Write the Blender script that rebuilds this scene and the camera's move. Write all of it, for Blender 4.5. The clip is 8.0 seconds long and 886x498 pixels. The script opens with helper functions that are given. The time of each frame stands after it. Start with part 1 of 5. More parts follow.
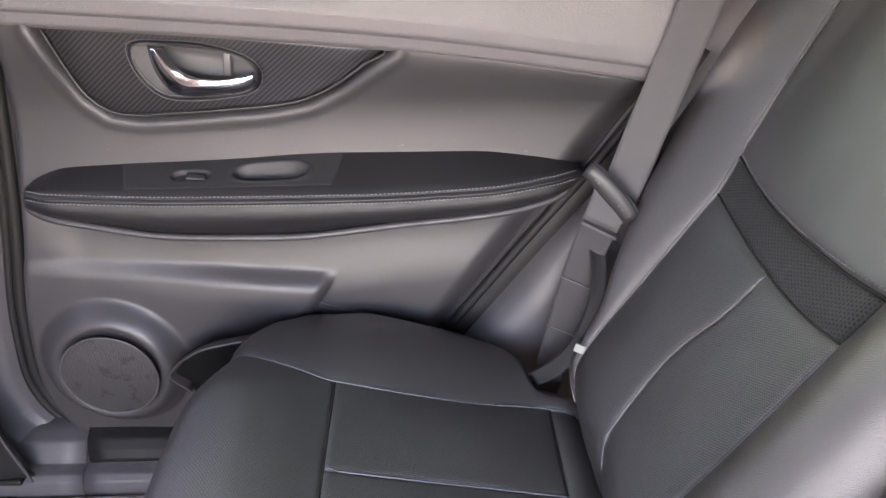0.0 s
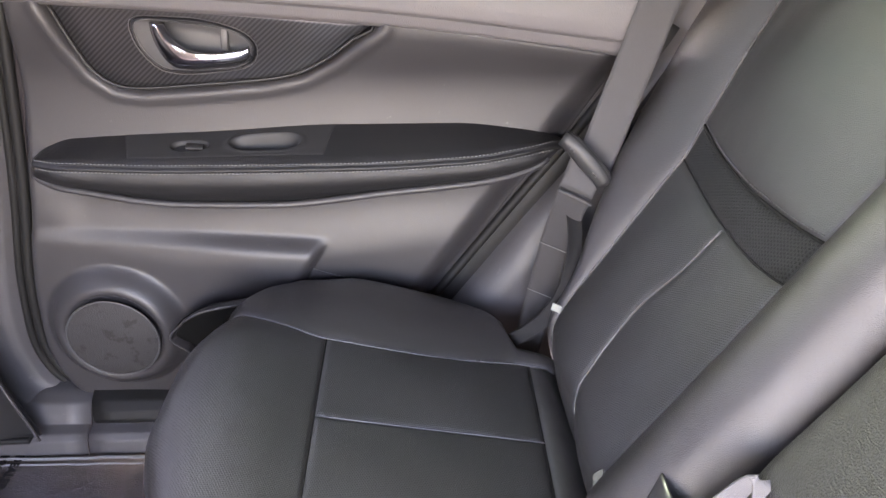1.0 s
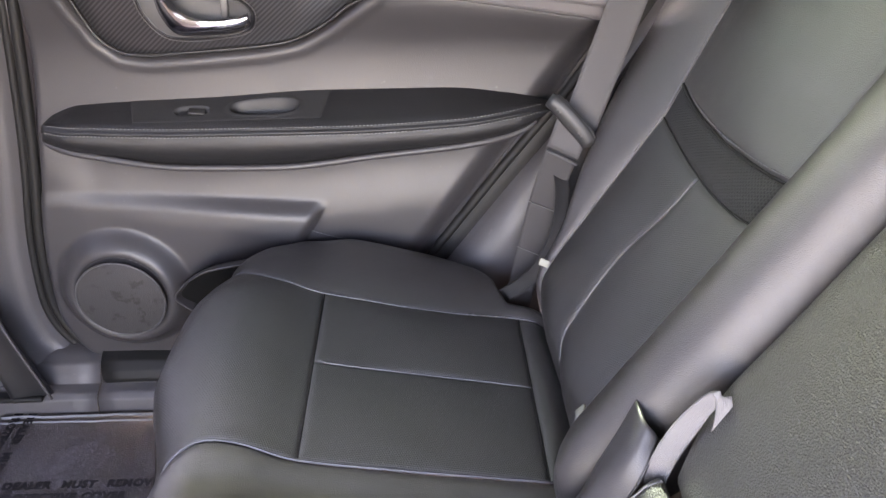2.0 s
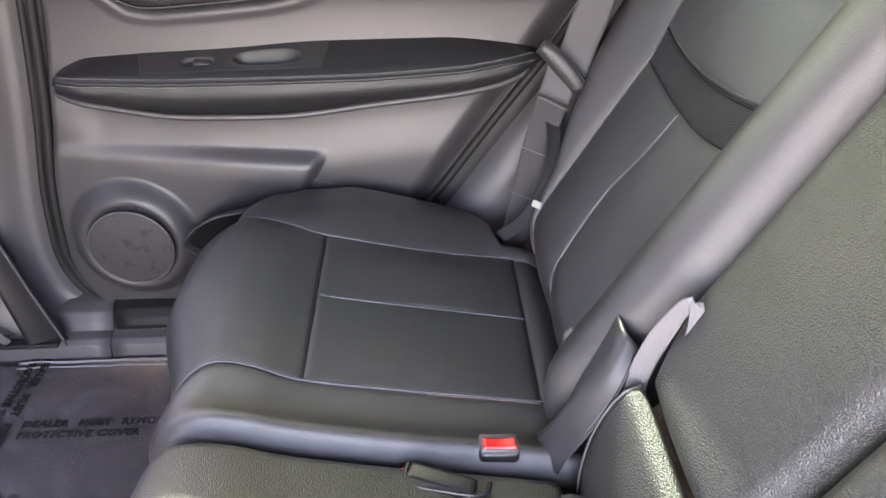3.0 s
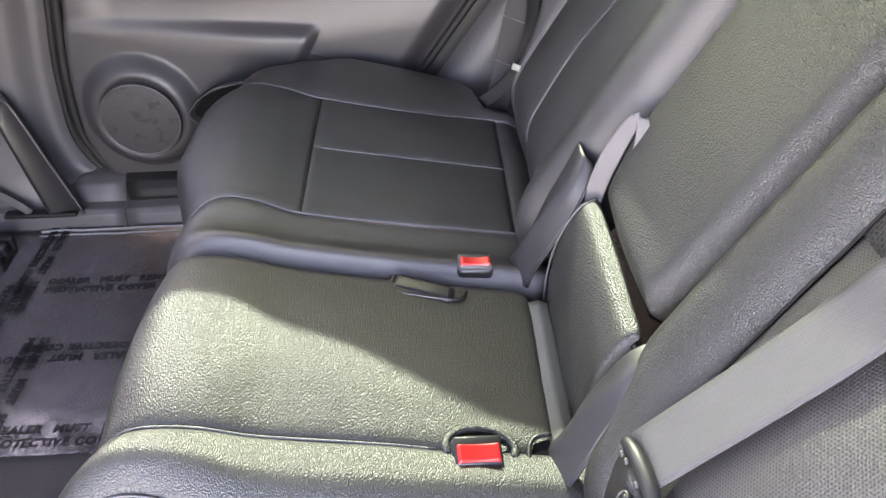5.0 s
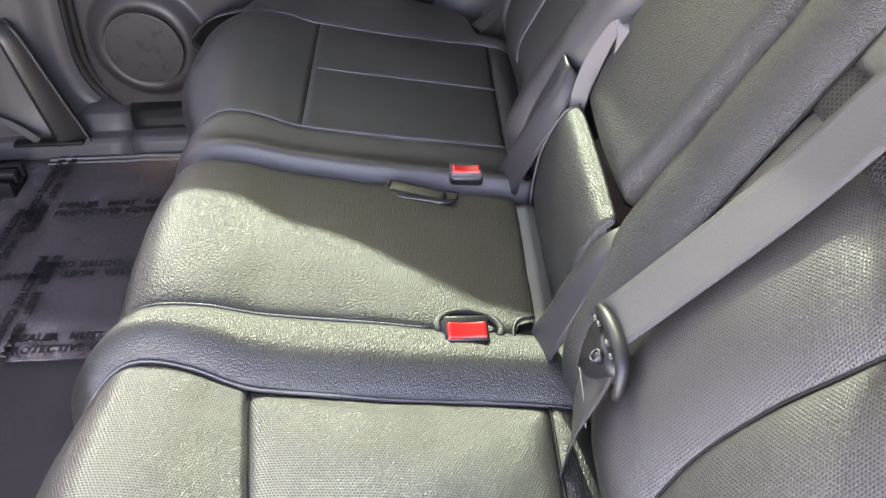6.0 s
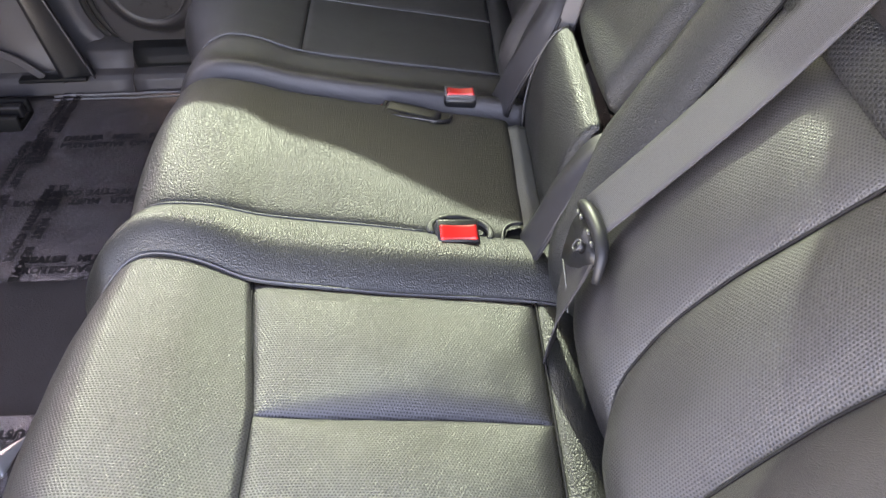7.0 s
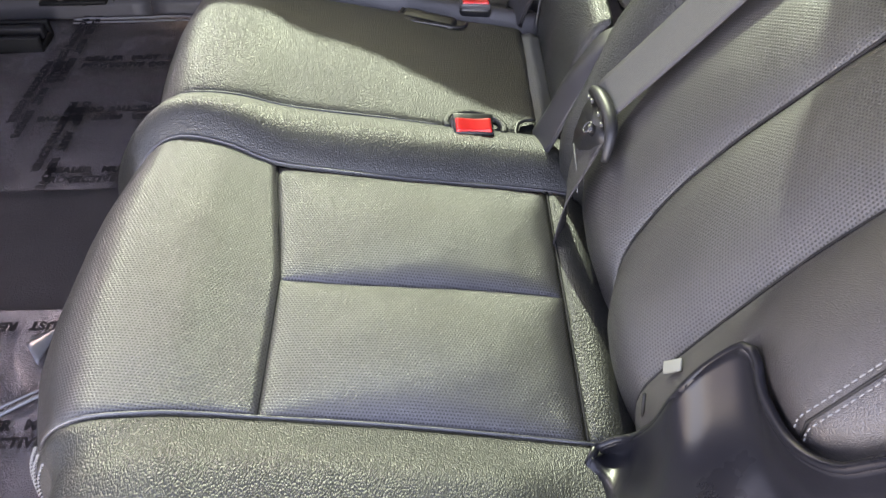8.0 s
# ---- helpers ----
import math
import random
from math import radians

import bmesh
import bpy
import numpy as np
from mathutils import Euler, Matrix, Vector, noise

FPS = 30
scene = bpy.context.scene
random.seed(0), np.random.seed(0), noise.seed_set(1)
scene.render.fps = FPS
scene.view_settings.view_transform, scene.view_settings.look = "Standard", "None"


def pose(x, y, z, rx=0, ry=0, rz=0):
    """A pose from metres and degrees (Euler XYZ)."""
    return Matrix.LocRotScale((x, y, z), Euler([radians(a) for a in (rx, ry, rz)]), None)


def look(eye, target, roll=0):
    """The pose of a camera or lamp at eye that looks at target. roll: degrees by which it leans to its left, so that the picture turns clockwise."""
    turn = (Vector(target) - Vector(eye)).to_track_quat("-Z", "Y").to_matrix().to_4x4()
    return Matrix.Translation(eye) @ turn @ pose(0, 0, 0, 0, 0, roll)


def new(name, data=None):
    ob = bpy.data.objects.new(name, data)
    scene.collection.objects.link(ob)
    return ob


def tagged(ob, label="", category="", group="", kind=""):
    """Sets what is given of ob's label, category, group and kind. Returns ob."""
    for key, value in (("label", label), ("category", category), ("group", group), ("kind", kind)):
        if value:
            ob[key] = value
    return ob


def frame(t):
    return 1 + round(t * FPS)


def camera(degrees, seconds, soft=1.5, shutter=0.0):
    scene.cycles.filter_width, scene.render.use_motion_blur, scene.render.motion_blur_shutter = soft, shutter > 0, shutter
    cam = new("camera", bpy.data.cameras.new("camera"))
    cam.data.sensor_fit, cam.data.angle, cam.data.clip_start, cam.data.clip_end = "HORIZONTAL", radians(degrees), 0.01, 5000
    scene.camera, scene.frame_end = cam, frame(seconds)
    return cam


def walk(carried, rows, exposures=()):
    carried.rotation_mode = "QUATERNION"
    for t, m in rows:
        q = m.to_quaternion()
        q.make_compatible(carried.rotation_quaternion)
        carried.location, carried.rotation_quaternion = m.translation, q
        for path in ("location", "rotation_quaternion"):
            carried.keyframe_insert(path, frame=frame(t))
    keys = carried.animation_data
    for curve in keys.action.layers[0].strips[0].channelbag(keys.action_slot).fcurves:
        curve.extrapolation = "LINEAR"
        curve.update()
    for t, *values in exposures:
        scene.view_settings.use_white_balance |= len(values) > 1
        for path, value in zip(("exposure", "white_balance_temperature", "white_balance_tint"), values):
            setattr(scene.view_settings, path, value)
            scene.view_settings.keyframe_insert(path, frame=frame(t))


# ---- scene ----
cam = camera(58.5, 8.0)
METRES, EYE, TILT, LEAN, TURN = 0.6, 0.915, -30.0, 0.0, -1.75
ROWS = [
    (0.0, 0.0, 0.0, 0.0, 0.0, 0.0, -0.0),
    (0.5, 0.0119, -0.0498, -0.0333, -0.21, -0.4, 0.02),
    (1.0, 0.0295, -0.0987, -0.0662, -0.1, -0.29, 0.03),
    (1.5, 0.0397, -0.1372, -0.0961, -0.04, -0.56, 0.2),
    (3.0, 0.0633, -0.2606, -0.2179, 0.22, -2.61, 0.96),
    (3.5, 0.0623, -0.2972, -0.2563, 0.36, -3.6, 1.08),
    (4.0, 0.0662, -0.3395, -0.3017, 0.46, -5.27, 1.14),
    (4.5, 0.0889, -0.3863, -0.3358, 0.55, -6.49, 1.4),
    (6.0, 0.1163, -0.5436, -0.4657, 0.44, -10.77, 1.61),
    (6.5, 0.1216, -0.5966, -0.5109, 0.43, -11.65, 1.56),
    (7.0, 0.1235, -0.634, -0.5565, 0.4, -12.93, 1.2),
    (7.5, 0.1204, -0.6789, -0.6061, 0.74, -13.83, 1.07),
    (8.0, 0.1086, -0.7244, -0.6604, 1.03, -15.66, 0.7),
]
walk(cam, [(t, pose(0, 0, EYE, TILT, LEAN, TURN) @ pose(METRES * x, METRES * y, METRES * z, 90 + pitch, roll, yaw)) for t, x, y, z, yaw, pitch, roll in ROWS],
     exposures=[(t, stops, 9200, 34) for t, stops in ((0.0, 5.75), (2.5, 5.8), (3.5, 5.8), (4.5, 5.7), (6.0, 5.3), (6.5, 5.12), (7.2, 4.87), (8.0, 4.7))])

# ---- world and sun ----
SUN_WAY = Vector((0.10, -1.0, -0.62)).normalized()     # the way the sunlight travels: in over the far door's sill
world = bpy.data.worlds.new("sky")
scene.world = world
world.use_nodes = True
wn = world.node_tree.nodes
sky = wn.new("ShaderNodeTexSky")
sky.sky_type = "NISHITA"
sky.sun_disc = False
sky.sun_elevation = math.asin(-SUN_WAY.z)
sky.sun_rotation = math.atan2(-SUN_WAY.x, -SUN_WAY.y)
wn["Background"].inputs["Strength"].default_value = 0.15
world.node_tree.links.new(sky.outputs["Color"], wn["Background"].inputs["Color"])

sun = new("sun", bpy.data.lights.new("sun", "SUN"))
sun.data.energy = 1.42
sun.data.angle = radians(0.6)
sun.data.color = (0.86, 0.97, 1.18)
sun.matrix_world = look((0, 0, 3), Vector((0, 0, 3)) + SUN_WAY)


# ---- materials ----
def material(name, base, rough, metal=0.0, spec=0.5, coat=0.0):
    m = bpy.data.materials.new(name)
    m.use_nodes = True
    b = m.node_tree.nodes["Principled BSDF"]
    b.inputs["Base Color"].default_value = (*base, 1)
    b.inputs["Roughness"].default_value = rough
    b.inputs["Metallic"].default_value = metal
    b.inputs["Specular IOR Level"].default_value = spec
    b.inputs["Coat Weight"].default_value = coat
    return m, m.node_tree.nodes, m.node_tree.links, b


def node(nodes, kind, **values):
    n = nodes.new(kind)
    for key, value in values.items():
        if key in n.inputs:
            n.inputs[key].default_value = value
    return n


def math_node(nodes, links, op, a, b=None):
    n = nodes.new("ShaderNodeMath")
    n.operation = op
    for k, v in enumerate((a, b)):
        if v is None:
            continue
        if isinstance(v, (int, float)):
            n.inputs[k].default_value = v
        else:
            links.new(v, n.inputs[k])
    return n.outputs[0]


def blotch(nodes, links, b, base, coord, scale, spread, rough, rough_spread):
    """Slow variation of colour and gloss: handling marks and dust."""
    n = node(nodes, "ShaderNodeTexNoise", Scale=scale, Detail=5.0, Roughness=0.6)
    links.new(coord, n.inputs["Vector"])
    mix = nodes.new("ShaderNodeMix")
    mix.data_type = "RGBA"
    mix.inputs[6].default_value = (*[c * (1 - spread) for c in base], 1)
    mix.inputs[7].default_value = (*[c * (1 + spread) for c in base], 1)
    links.new(n.outputs["Fac"], mix.inputs[0])
    r = nodes.new("ShaderNodeMapRange")
    r.inputs["From Min"].default_value, r.inputs["From Max"].default_value = 0.3, 0.7
    r.inputs["To Min"].default_value, r.inputs["To Max"].default_value = rough - rough_spread, rough + rough_spread
    links.new(n.outputs["Fac"], r.inputs["Value"])
    links.new(r.outputs["Result"], b.inputs["Roughness"])
    return mix.outputs[2]


def leather(name, base, rough, grain, depth, holes=0.0, pitch=0.0045, spec=0.5, stretch=(1, 1, 1), pebble=False, relief=0.0012):
    m, nodes, links, b = material(name, base, rough, spec=spec)
    coord = nodes.new("ShaderNodeTexCoord").outputs["Object"]
    colour = blotch(nodes, links, b, base, coord, 7.0, 0.22, rough, 0.06)
    scaled = node(nodes, "ShaderNodeMapping", Scale=stretch)
    links.new(coord, scaled.inputs["Vector"])
    cells = node(nodes, "ShaderNodeTexVoronoi", Scale=grain)
    if not pebble:
        cells.feature = "DISTANCE_TO_EDGE"
    wob = node(nodes, "ShaderNodeTexNoise", Scale=grain * 0.6, Detail=3.0)
    links.new(scaled.outputs[0], wob.inputs["Vector"])
    links.new(scaled.outputs[0], cells.inputs["Vector"])
    creases = math_node(nodes, links, "MINIMUM", math_node(nodes, links, "MULTIPLY", cells.outputs["Distance"], 2.5), 0.5)
    if pebble:
        creases = math_node(nodes, links, "MULTIPLY", cells.outputs["Distance"], -1.2)
    height = math_node(nodes, links, "ADD", creases, wob.outputs["Fac"])
    if holes:
        uv = nodes.new("ShaderNodeTexCoord").outputs["UV"]
        sep = nodes.new("ShaderNodeSeparateXYZ")
        links.new(uv, sep.inputs[0])
        row = math_node(nodes, links, "DIVIDE", sep.outputs["Y"], pitch * 0.866)
        shift = math_node(nodes, links, "MULTIPLY", math_node(nodes, links, "MODULO", math_node(nodes, links, "FLOOR", row), 2.0), 0.5)
        col = math_node(nodes, links, "ADD", math_node(nodes, links, "DIVIDE", sep.outputs["X"], pitch), shift)
        fx = math_node(nodes, links, "SUBTRACT", math_node(nodes, links, "FRACT", col), 0.5)
        fy = math_node(nodes, links, "SUBTRACT", math_node(nodes, links, "FRACT", row), 0.5)
        d2 = math_node(nodes, links, "ADD", math_node(nodes, links, "MULTIPLY", fx, fx), math_node(nodes, links, "MULTIPLY", fy, fy))
        hole = nodes.new("ShaderNodeMapRange")
        hole.interpolation_type = "SMOOTHSTEP"
        hole.inputs["From Min"].default_value, hole.inputs["From Max"].default_value = 0.03, 0.13
        links.new(d2, hole.inputs["Value"])
        dark = nodes.new("ShaderNodeMix")
        dark.data_type = "RGBA"
        dark.inputs[6].default_value = (*[c * (1 - holes) for c in base], 1)
        links.new(hole.outputs["Result"], dark.inputs[0])
        links.new(colour, dark.inputs[7])
        colour = dark.outputs[2]
        links.new(math_node(nodes, links, "ADD", math_node(nodes, links, "MULTIPLY", hole.outputs["Result"], spec * 0.45), spec * 0.55), b.inputs["Specular IOR Level"])
        height = math_node(nodes, links, "ADD", math_node(nodes, links, "MULTIPLY", hole.outputs["Result"], 1.7), height)
    links.new(colour, b.inputs["Base Color"])
    bump = node(nodes, "ShaderNodeBump", Strength=depth, Distance=relief)
    links.new(height, bump.inputs["Height"])
    links.new(bump.outputs[0], b.inputs["Normal"])
    return m


def plastic(name, base, rough, grain=900.0, depth=0.25, spec=0.4, spread=0.12):
    m, nodes, links, b = material(name, base, rough, spec=spec)
    coord = nodes.new("ShaderNodeTexCoord").outputs["Object"]
    links.new(blotch(nodes, links, b, base, coord, 9.0, spread, rough, 0.05), b.inputs["Base Color"])
    n = node(nodes, "ShaderNodeTexVoronoi", Scale=grain)
    links.new(coord, n.inputs["Vector"])
    bump = node(nodes, "ShaderNodeBump", Strength=depth, Distance=0.0006)
    links.new(n.outputs["Distance"], bump.inputs["Height"])
    links.new(bump.outputs[0], b.inputs["Normal"])
    return m


def woven(name, base, pitch, rough=0.6, depth=0.5):
    """Webbing: fine ribs along the strap and a herringbone across it, by metres in the UV map."""
    m, nodes, links, b = material(name, base, rough, spec=0.35)
    tex = nodes.new("ShaderNodeTexCoord")
    colour = blotch(nodes, links, b, base, tex.outputs["Object"], 25.0, 0.12, rough, 0.05)
    links.new(colour, b.inputs["Base Color"])
    sep = nodes.new("ShaderNodeSeparateXYZ")
    links.new(tex.outputs["UV"], sep.inputs[0])
    a = math_node(nodes, links, "SINE", math_node(nodes, links, "MULTIPLY", sep.outputs["X"], 6.283 / pitch))
    c = math_node(nodes, links, "SINE", math_node(nodes, links, "MULTIPLY", math_node(nodes, links, "ADD", sep.outputs["Y"], sep.outputs["X"]), 6.283 / (pitch * 0.7)))
    bump = node(nodes, "ShaderNodeBump", Strength=depth, Distance=0.0004)
    links.new(math_node(nodes, links, "ADD", a, math_node(nodes, links, "MULTIPLY", c, 0.5)), bump.inputs["Height"])
    links.new(bump.outputs[0], b.inputs["Normal"])
    return m


def carbon_weave():
    m, nodes, links, b = material("carbon_weave", (0.02, 0.02, 0.022), 0.30, spec=0.25, coat=0.45)
    b.inputs["Coat Roughness"].default_value = 0.04
    coord = nodes.new("ShaderNodeTexCoord").outputs["Object"]
    sep = nodes.new("ShaderNodeSeparateXYZ")
    links.new(coord, sep.inputs[0])
    along = math_node(nodes, links, "SUBTRACT", math_node(nodes, links, "MULTIPLY", sep.outputs["X"], 0.85), sep.outputs["Z"])
    wave = math_node(nodes, links, "SINE", math_node(nodes, links, "MULTIPLY", along, 6.283 / 0.0062))
    across = math_node(nodes, links, "SINE", math_node(nodes, links, "MULTIPLY", math_node(nodes, links, "ADD", sep.outputs["X"], sep.outputs["Z"]), 6.283 / 0.004))
    f = math_node(nodes, links, "ADD", math_node(nodes, links, "MULTIPLY", wave, 0.5), math_node(nodes, links, "MULTIPLY", across, 0.12))
    ramp = nodes.new("ShaderNodeMapRange")
    ramp.inputs["From Min"].default_value, ramp.inputs["From Max"].default_value = -0.3, 0.4
    links.new(f, ramp.inputs["Value"])
    mix = nodes.new("ShaderNodeMix")
    mix.data_type = "RGBA"
    mix.inputs[6].default_value, mix.inputs[7].default_value = (0.003, 0.003, 0.0035, 1), (0.021, 0.021, 0.0225, 1)
    links.new(ramp.outputs["Result"], mix.inputs[0])
    links.new(mix.outputs[2], b.inputs["Base Color"])
    return m


def carpet_pile(name, base):
    m, nodes, links, b = material(name, base, 0.95, spec=0.1)
    coord = nodes.new("ShaderNodeTexCoord").outputs["Object"]
    colour = blotch(nodes, links, b, base, coord, 14.0, 0.25, 0.95, 0.03)
    links.new(colour, b.inputs["Base Color"])
    n = node(nodes, "ShaderNodeTexNoise", Scale=420.0, Detail=4.0, Roughness=0.7)
    links.new(coord, n.inputs["Vector"])
    bump = node(nodes, "ShaderNodeBump", Strength=0.9, Distance=0.003)
    links.new(n.outputs["Fac"], bump.inputs["Height"])
    links.new(bump.outputs[0], b.inputs["Normal"])
    return m


def film():
    """Clear self-adhesive floor film: mostly see-through, with a wrinkled gloss."""
    m, nodes, links, b = material("clear_film", (0.090, 0.081, 0.085), 0.22, spec=0.25)
    coord = nodes.new("ShaderNodeTexCoord").outputs["Object"]
    wide = node(nodes, "ShaderNodeTexNoise", Scale=9.0, Detail=3.0, Distortion=1.2)
    fine = node(nodes, "ShaderNodeTexNoise", Scale=60.0, Detail=2.0)
    for n in (wide, fine):
        links.new(coord, n.inputs["Vector"])
    bump = node(nodes, "ShaderNodeBump", Strength=0.35, Distance=0.01)
    links.new(math_node(nodes, links, "ADD", wide.outputs["Fac"], math_node(nodes, links, "MULTIPLY", fine.outputs["Fac"], 0.12)), bump.inputs["Height"])
    links.new(bump.outputs[0], b.inputs["Normal"])
    clear = nodes.new("ShaderNodeBsdfTransparent")
    mix = nodes.new("ShaderNodeMixShader")
    r = nodes.new("ShaderNodeMapRange")
    r.inputs["From Min"].default_value, r.inputs["From Max"].default_value = 0.35, 0.7
    r.inputs["To Min"].default_value, r.inputs["To Max"].default_value = 0.30, 0.85
    links.new(wide.outputs["Fac"], r.inputs["Value"])
    links.new(r.outputs["Result"], mix.inputs[0])
    links.new(clear.outputs[0], mix.inputs[1])
    links.new(b.outputs[0], mix.inputs[2])
    links.new(mix.outputs[0], nodes["Material Output"].inputs["Surface"])
    return m


M_FINE = leather("leather_fine", (0.0270, 0.0240, 0.0243), 0.40, 1200, 0.3, spec=0.75, pebble=True)
M_COARSE = leather("leather_coarse", (0.0150, 0.0152, 0.0136), 0.42, 800, 0.6, spec=0.62, stretch=(1.3, 0.6, 1), pebble=True, relief=0.0009)
M_PERF = leather("leather_perforated", (0.0228, 0.0208, 0.0208), 0.38, 1100, 0.36, spec=0.95, holes=0.6, pitch=0.0027)
M_BAND = leather("leather_mesh_band", (0.017, 0.017, 0.018), 0.50, 900, 0.7, holes=0.85, pitch=0.0042)
M_ARM = leather("armrest_leather", (0.010, 0.010, 0.011), 0.42, 900, 0.25, spec=0.32)
M_PIPE = leather("leather_piping", (0.06, 0.06, 0.062), 0.30, 1200, 0.2)
M_DOOR = plastic("door_plastic", (0.0255, 0.0240, 0.0258), 0.44)
M_PAD = plastic("upper_pad_plastic", (0.104, 0.097, 0.101), 0.5, 700, 0.5)
M_TRIM = plastic("pillar_plastic", (0.048, 0.045, 0.047), 0.5, 700, 0.3)
M_GREY = plastic("strip_plastic", (0.075, 0.075, 0.07), 0.55, 700, 0.4)
M_DARK = plastic("dark_plastic", (0.0105, 0.0105, 0.0115), 0.36, 700, 0.3)
M_SHELL = plastic("hinge_plastic", (0.024, 0.023, 0.025), 0.42, 900, 0.2, spec=0.3)
M_TONGUE = plastic("tongue_plastic", (0.013, 0.013, 0.014), 0.48, 900, 0.1, spec=0.4)
M_RUBBER = plastic("seal_rubber", (0.006, 0.006, 0.006), 0.6, 500, 0.3, spec=0.25)
M_CREASE = plastic("seam_crease", (0.011, 0.0105, 0.0105), 0.7, 500, 0.2, spec=0.2)
# near-black colour that stands for the shade inside gaps and hollows
M_VOID = plastic("gap_shade", (0.005, 0.005, 0.005), 0.95, 500, 0.3, spec=0.05)
M_GRILLE = plastic("speaker_grille_plastic", (0.020, 0.019, 0.020), 0.55, 500, 0.7, spread=0.5)


def speckle(m, colour, scale, low, high):
    """Dried spots over a material's own colour."""
    nodes, links = m.node_tree.nodes, m.node_tree.links
    b = nodes["Principled BSDF"]
    was = b.inputs["Base Color"].links[0].from_socket
    n = node(nodes, "ShaderNodeTexNoise", Scale=scale, Detail=4.0, Roughness=0.6)
    links.new(nodes.new("ShaderNodeTexCoord").outputs["Object"], n.inputs["Vector"])
    r = nodes.new("ShaderNodeMapRange")
    r.inputs["From Min"].default_value, r.inputs["From Max"].default_value = low, high
    links.new(n.outputs["Fac"], r.inputs["Value"])
    mix = nodes.new("ShaderNodeMix")
    mix.data_type = "RGBA"
    links.new(r.outputs["Result"], mix.inputs[0])
    links.new(was, mix.inputs[6])
    mix.inputs[7].default_value = (*colour, 1)
    links.new(mix.outputs[2], b.inputs["Base Color"])


speckle(M_GRILLE, (0.006, 0.005, 0.005), 42, 0.565, 0.64)
speckle(M_DOOR, (0.06, 0.057, 0.057), 130, 0.68, 0.78)
speckle(M_TRIM, (0.075, 0.07, 0.068), 90, 0.66, 0.78)
M_GLOSS = plastic("jamb_plastic", (0.008, 0.008, 0.010), 0.30, 600, 0.05, spec=0.22)
M_COLLAR = plastic("collar_plastic", (0.055, 0.052, 0.055), 0.5, 900, 0.1)
M_SATIN = plastic("satin_plastic", (0.05, 0.049, 0.051), 0.38, 900, 0.1)
M_PLATE = plastic("switch_plate_plastic", (0.018, 0.018, 0.019), 0.5, 900, 0.15, spec=0.22)
M_BOWL = plastic("bowl_plastic", (0.065, 0.063, 0.065), 0.6, 900, 0.2)
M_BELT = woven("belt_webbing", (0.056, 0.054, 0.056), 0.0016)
# the same webbing with shade put into its colour, two depths
M_BELT_SHADED = woven("belt_webbing_shaded", (0.026, 0.024, 0.025), 0.0016)
M_BELT_DEEP_SHADE = woven("belt_webbing_deep_shade", (0.005, 0.0045, 0.005), 0.0016)
M_STRAP = woven("strap_webbing", (0.115, 0.11, 0.112), 0.0014)
M_THREAD = material("thread", (0.11, 0.11, 0.108), 0.7)[0]
M_CHROME = material("chrome", (0.42, 0.42, 0.45), 0.12, metal=1.0)[0]
M_RED = material("red_button", (0.50, 0.012, 0.010), 0.35, spec=0.5)[0]
M_LABEL = material("white_label", (0.15, 0.15, 0.13), 0.6)[0]
M_INK = material("printed_ink", (0.004, 0.004, 0.005), 0.8, spec=0.15)[0]


def tinted_glass():
    m, nodes, links, b = material("tinted_glass", (0.02, 0.02, 0.02), 0.02)
    tint = nodes.new("ShaderNodeBsdfTransparent")
    tint.inputs["Color"].default_value = (0.42, 0.50, 0.43, 1)
    mix = nodes.new("ShaderNodeMixShader")
    mix.inputs[0].default_value = 0.06
    links.new(tint.outputs[0], mix.inputs[1])
    links.new(b.outputs[0], mix.inputs[2])
    links.new(mix.outputs[0], nodes["Material Output"].inputs["Surface"])
    return m


M_GLASS = tinted_glass()
M_CARBON = carbon_weave()
M_CARPET = carpet_pile("carpet_pile", (0.042, 0.038, 0.039))
M_FILM = film()
M_ROOF = plastic("pillar_cloth", (0.40, 0.38, 0.365), 0.9, 300, 0.4)
# dark by choice: the unseen roof should reflect little onto the backrests
M_LINER = plastic("headliner_cloth", (0.10, 0.098, 0.096), 0.95, 300, 0.4, spec=0.1)
M_GROUND = carpet_pile("concrete", (0.26, 0.25, 0.24))


# ---- mesh helpers ----
def mesh_object(name, bm, mat, parent=None, smooth=True):
    me = bpy.data.meshes.new(name)
    bm.normal_update()
    bm.to_mesh(me)
    bm.free()
    me.materials.append(mat)
    if smooth:
        me.polygons.foreach_set("use_smooth", [True] * len(me.polygons))
    ob = new(name, me)
    if parent:
        ob.parent = parent
    return ob


def part(name, bm, mat, parent, label="", smooth=True):
    ob = mesh_object(name, bm, mat, parent, smooth)
    return tagged(ob, label) if label else ob


def thing(name, label, category, at=(0, 0, 0), group="", kind=""):
    """An Empty that parents the parts of one thing; parts are built in world metres."""
    ob = new(name)
    ob.empty_display_size = 0.05
    return tagged(ob, label, category, group, kind)


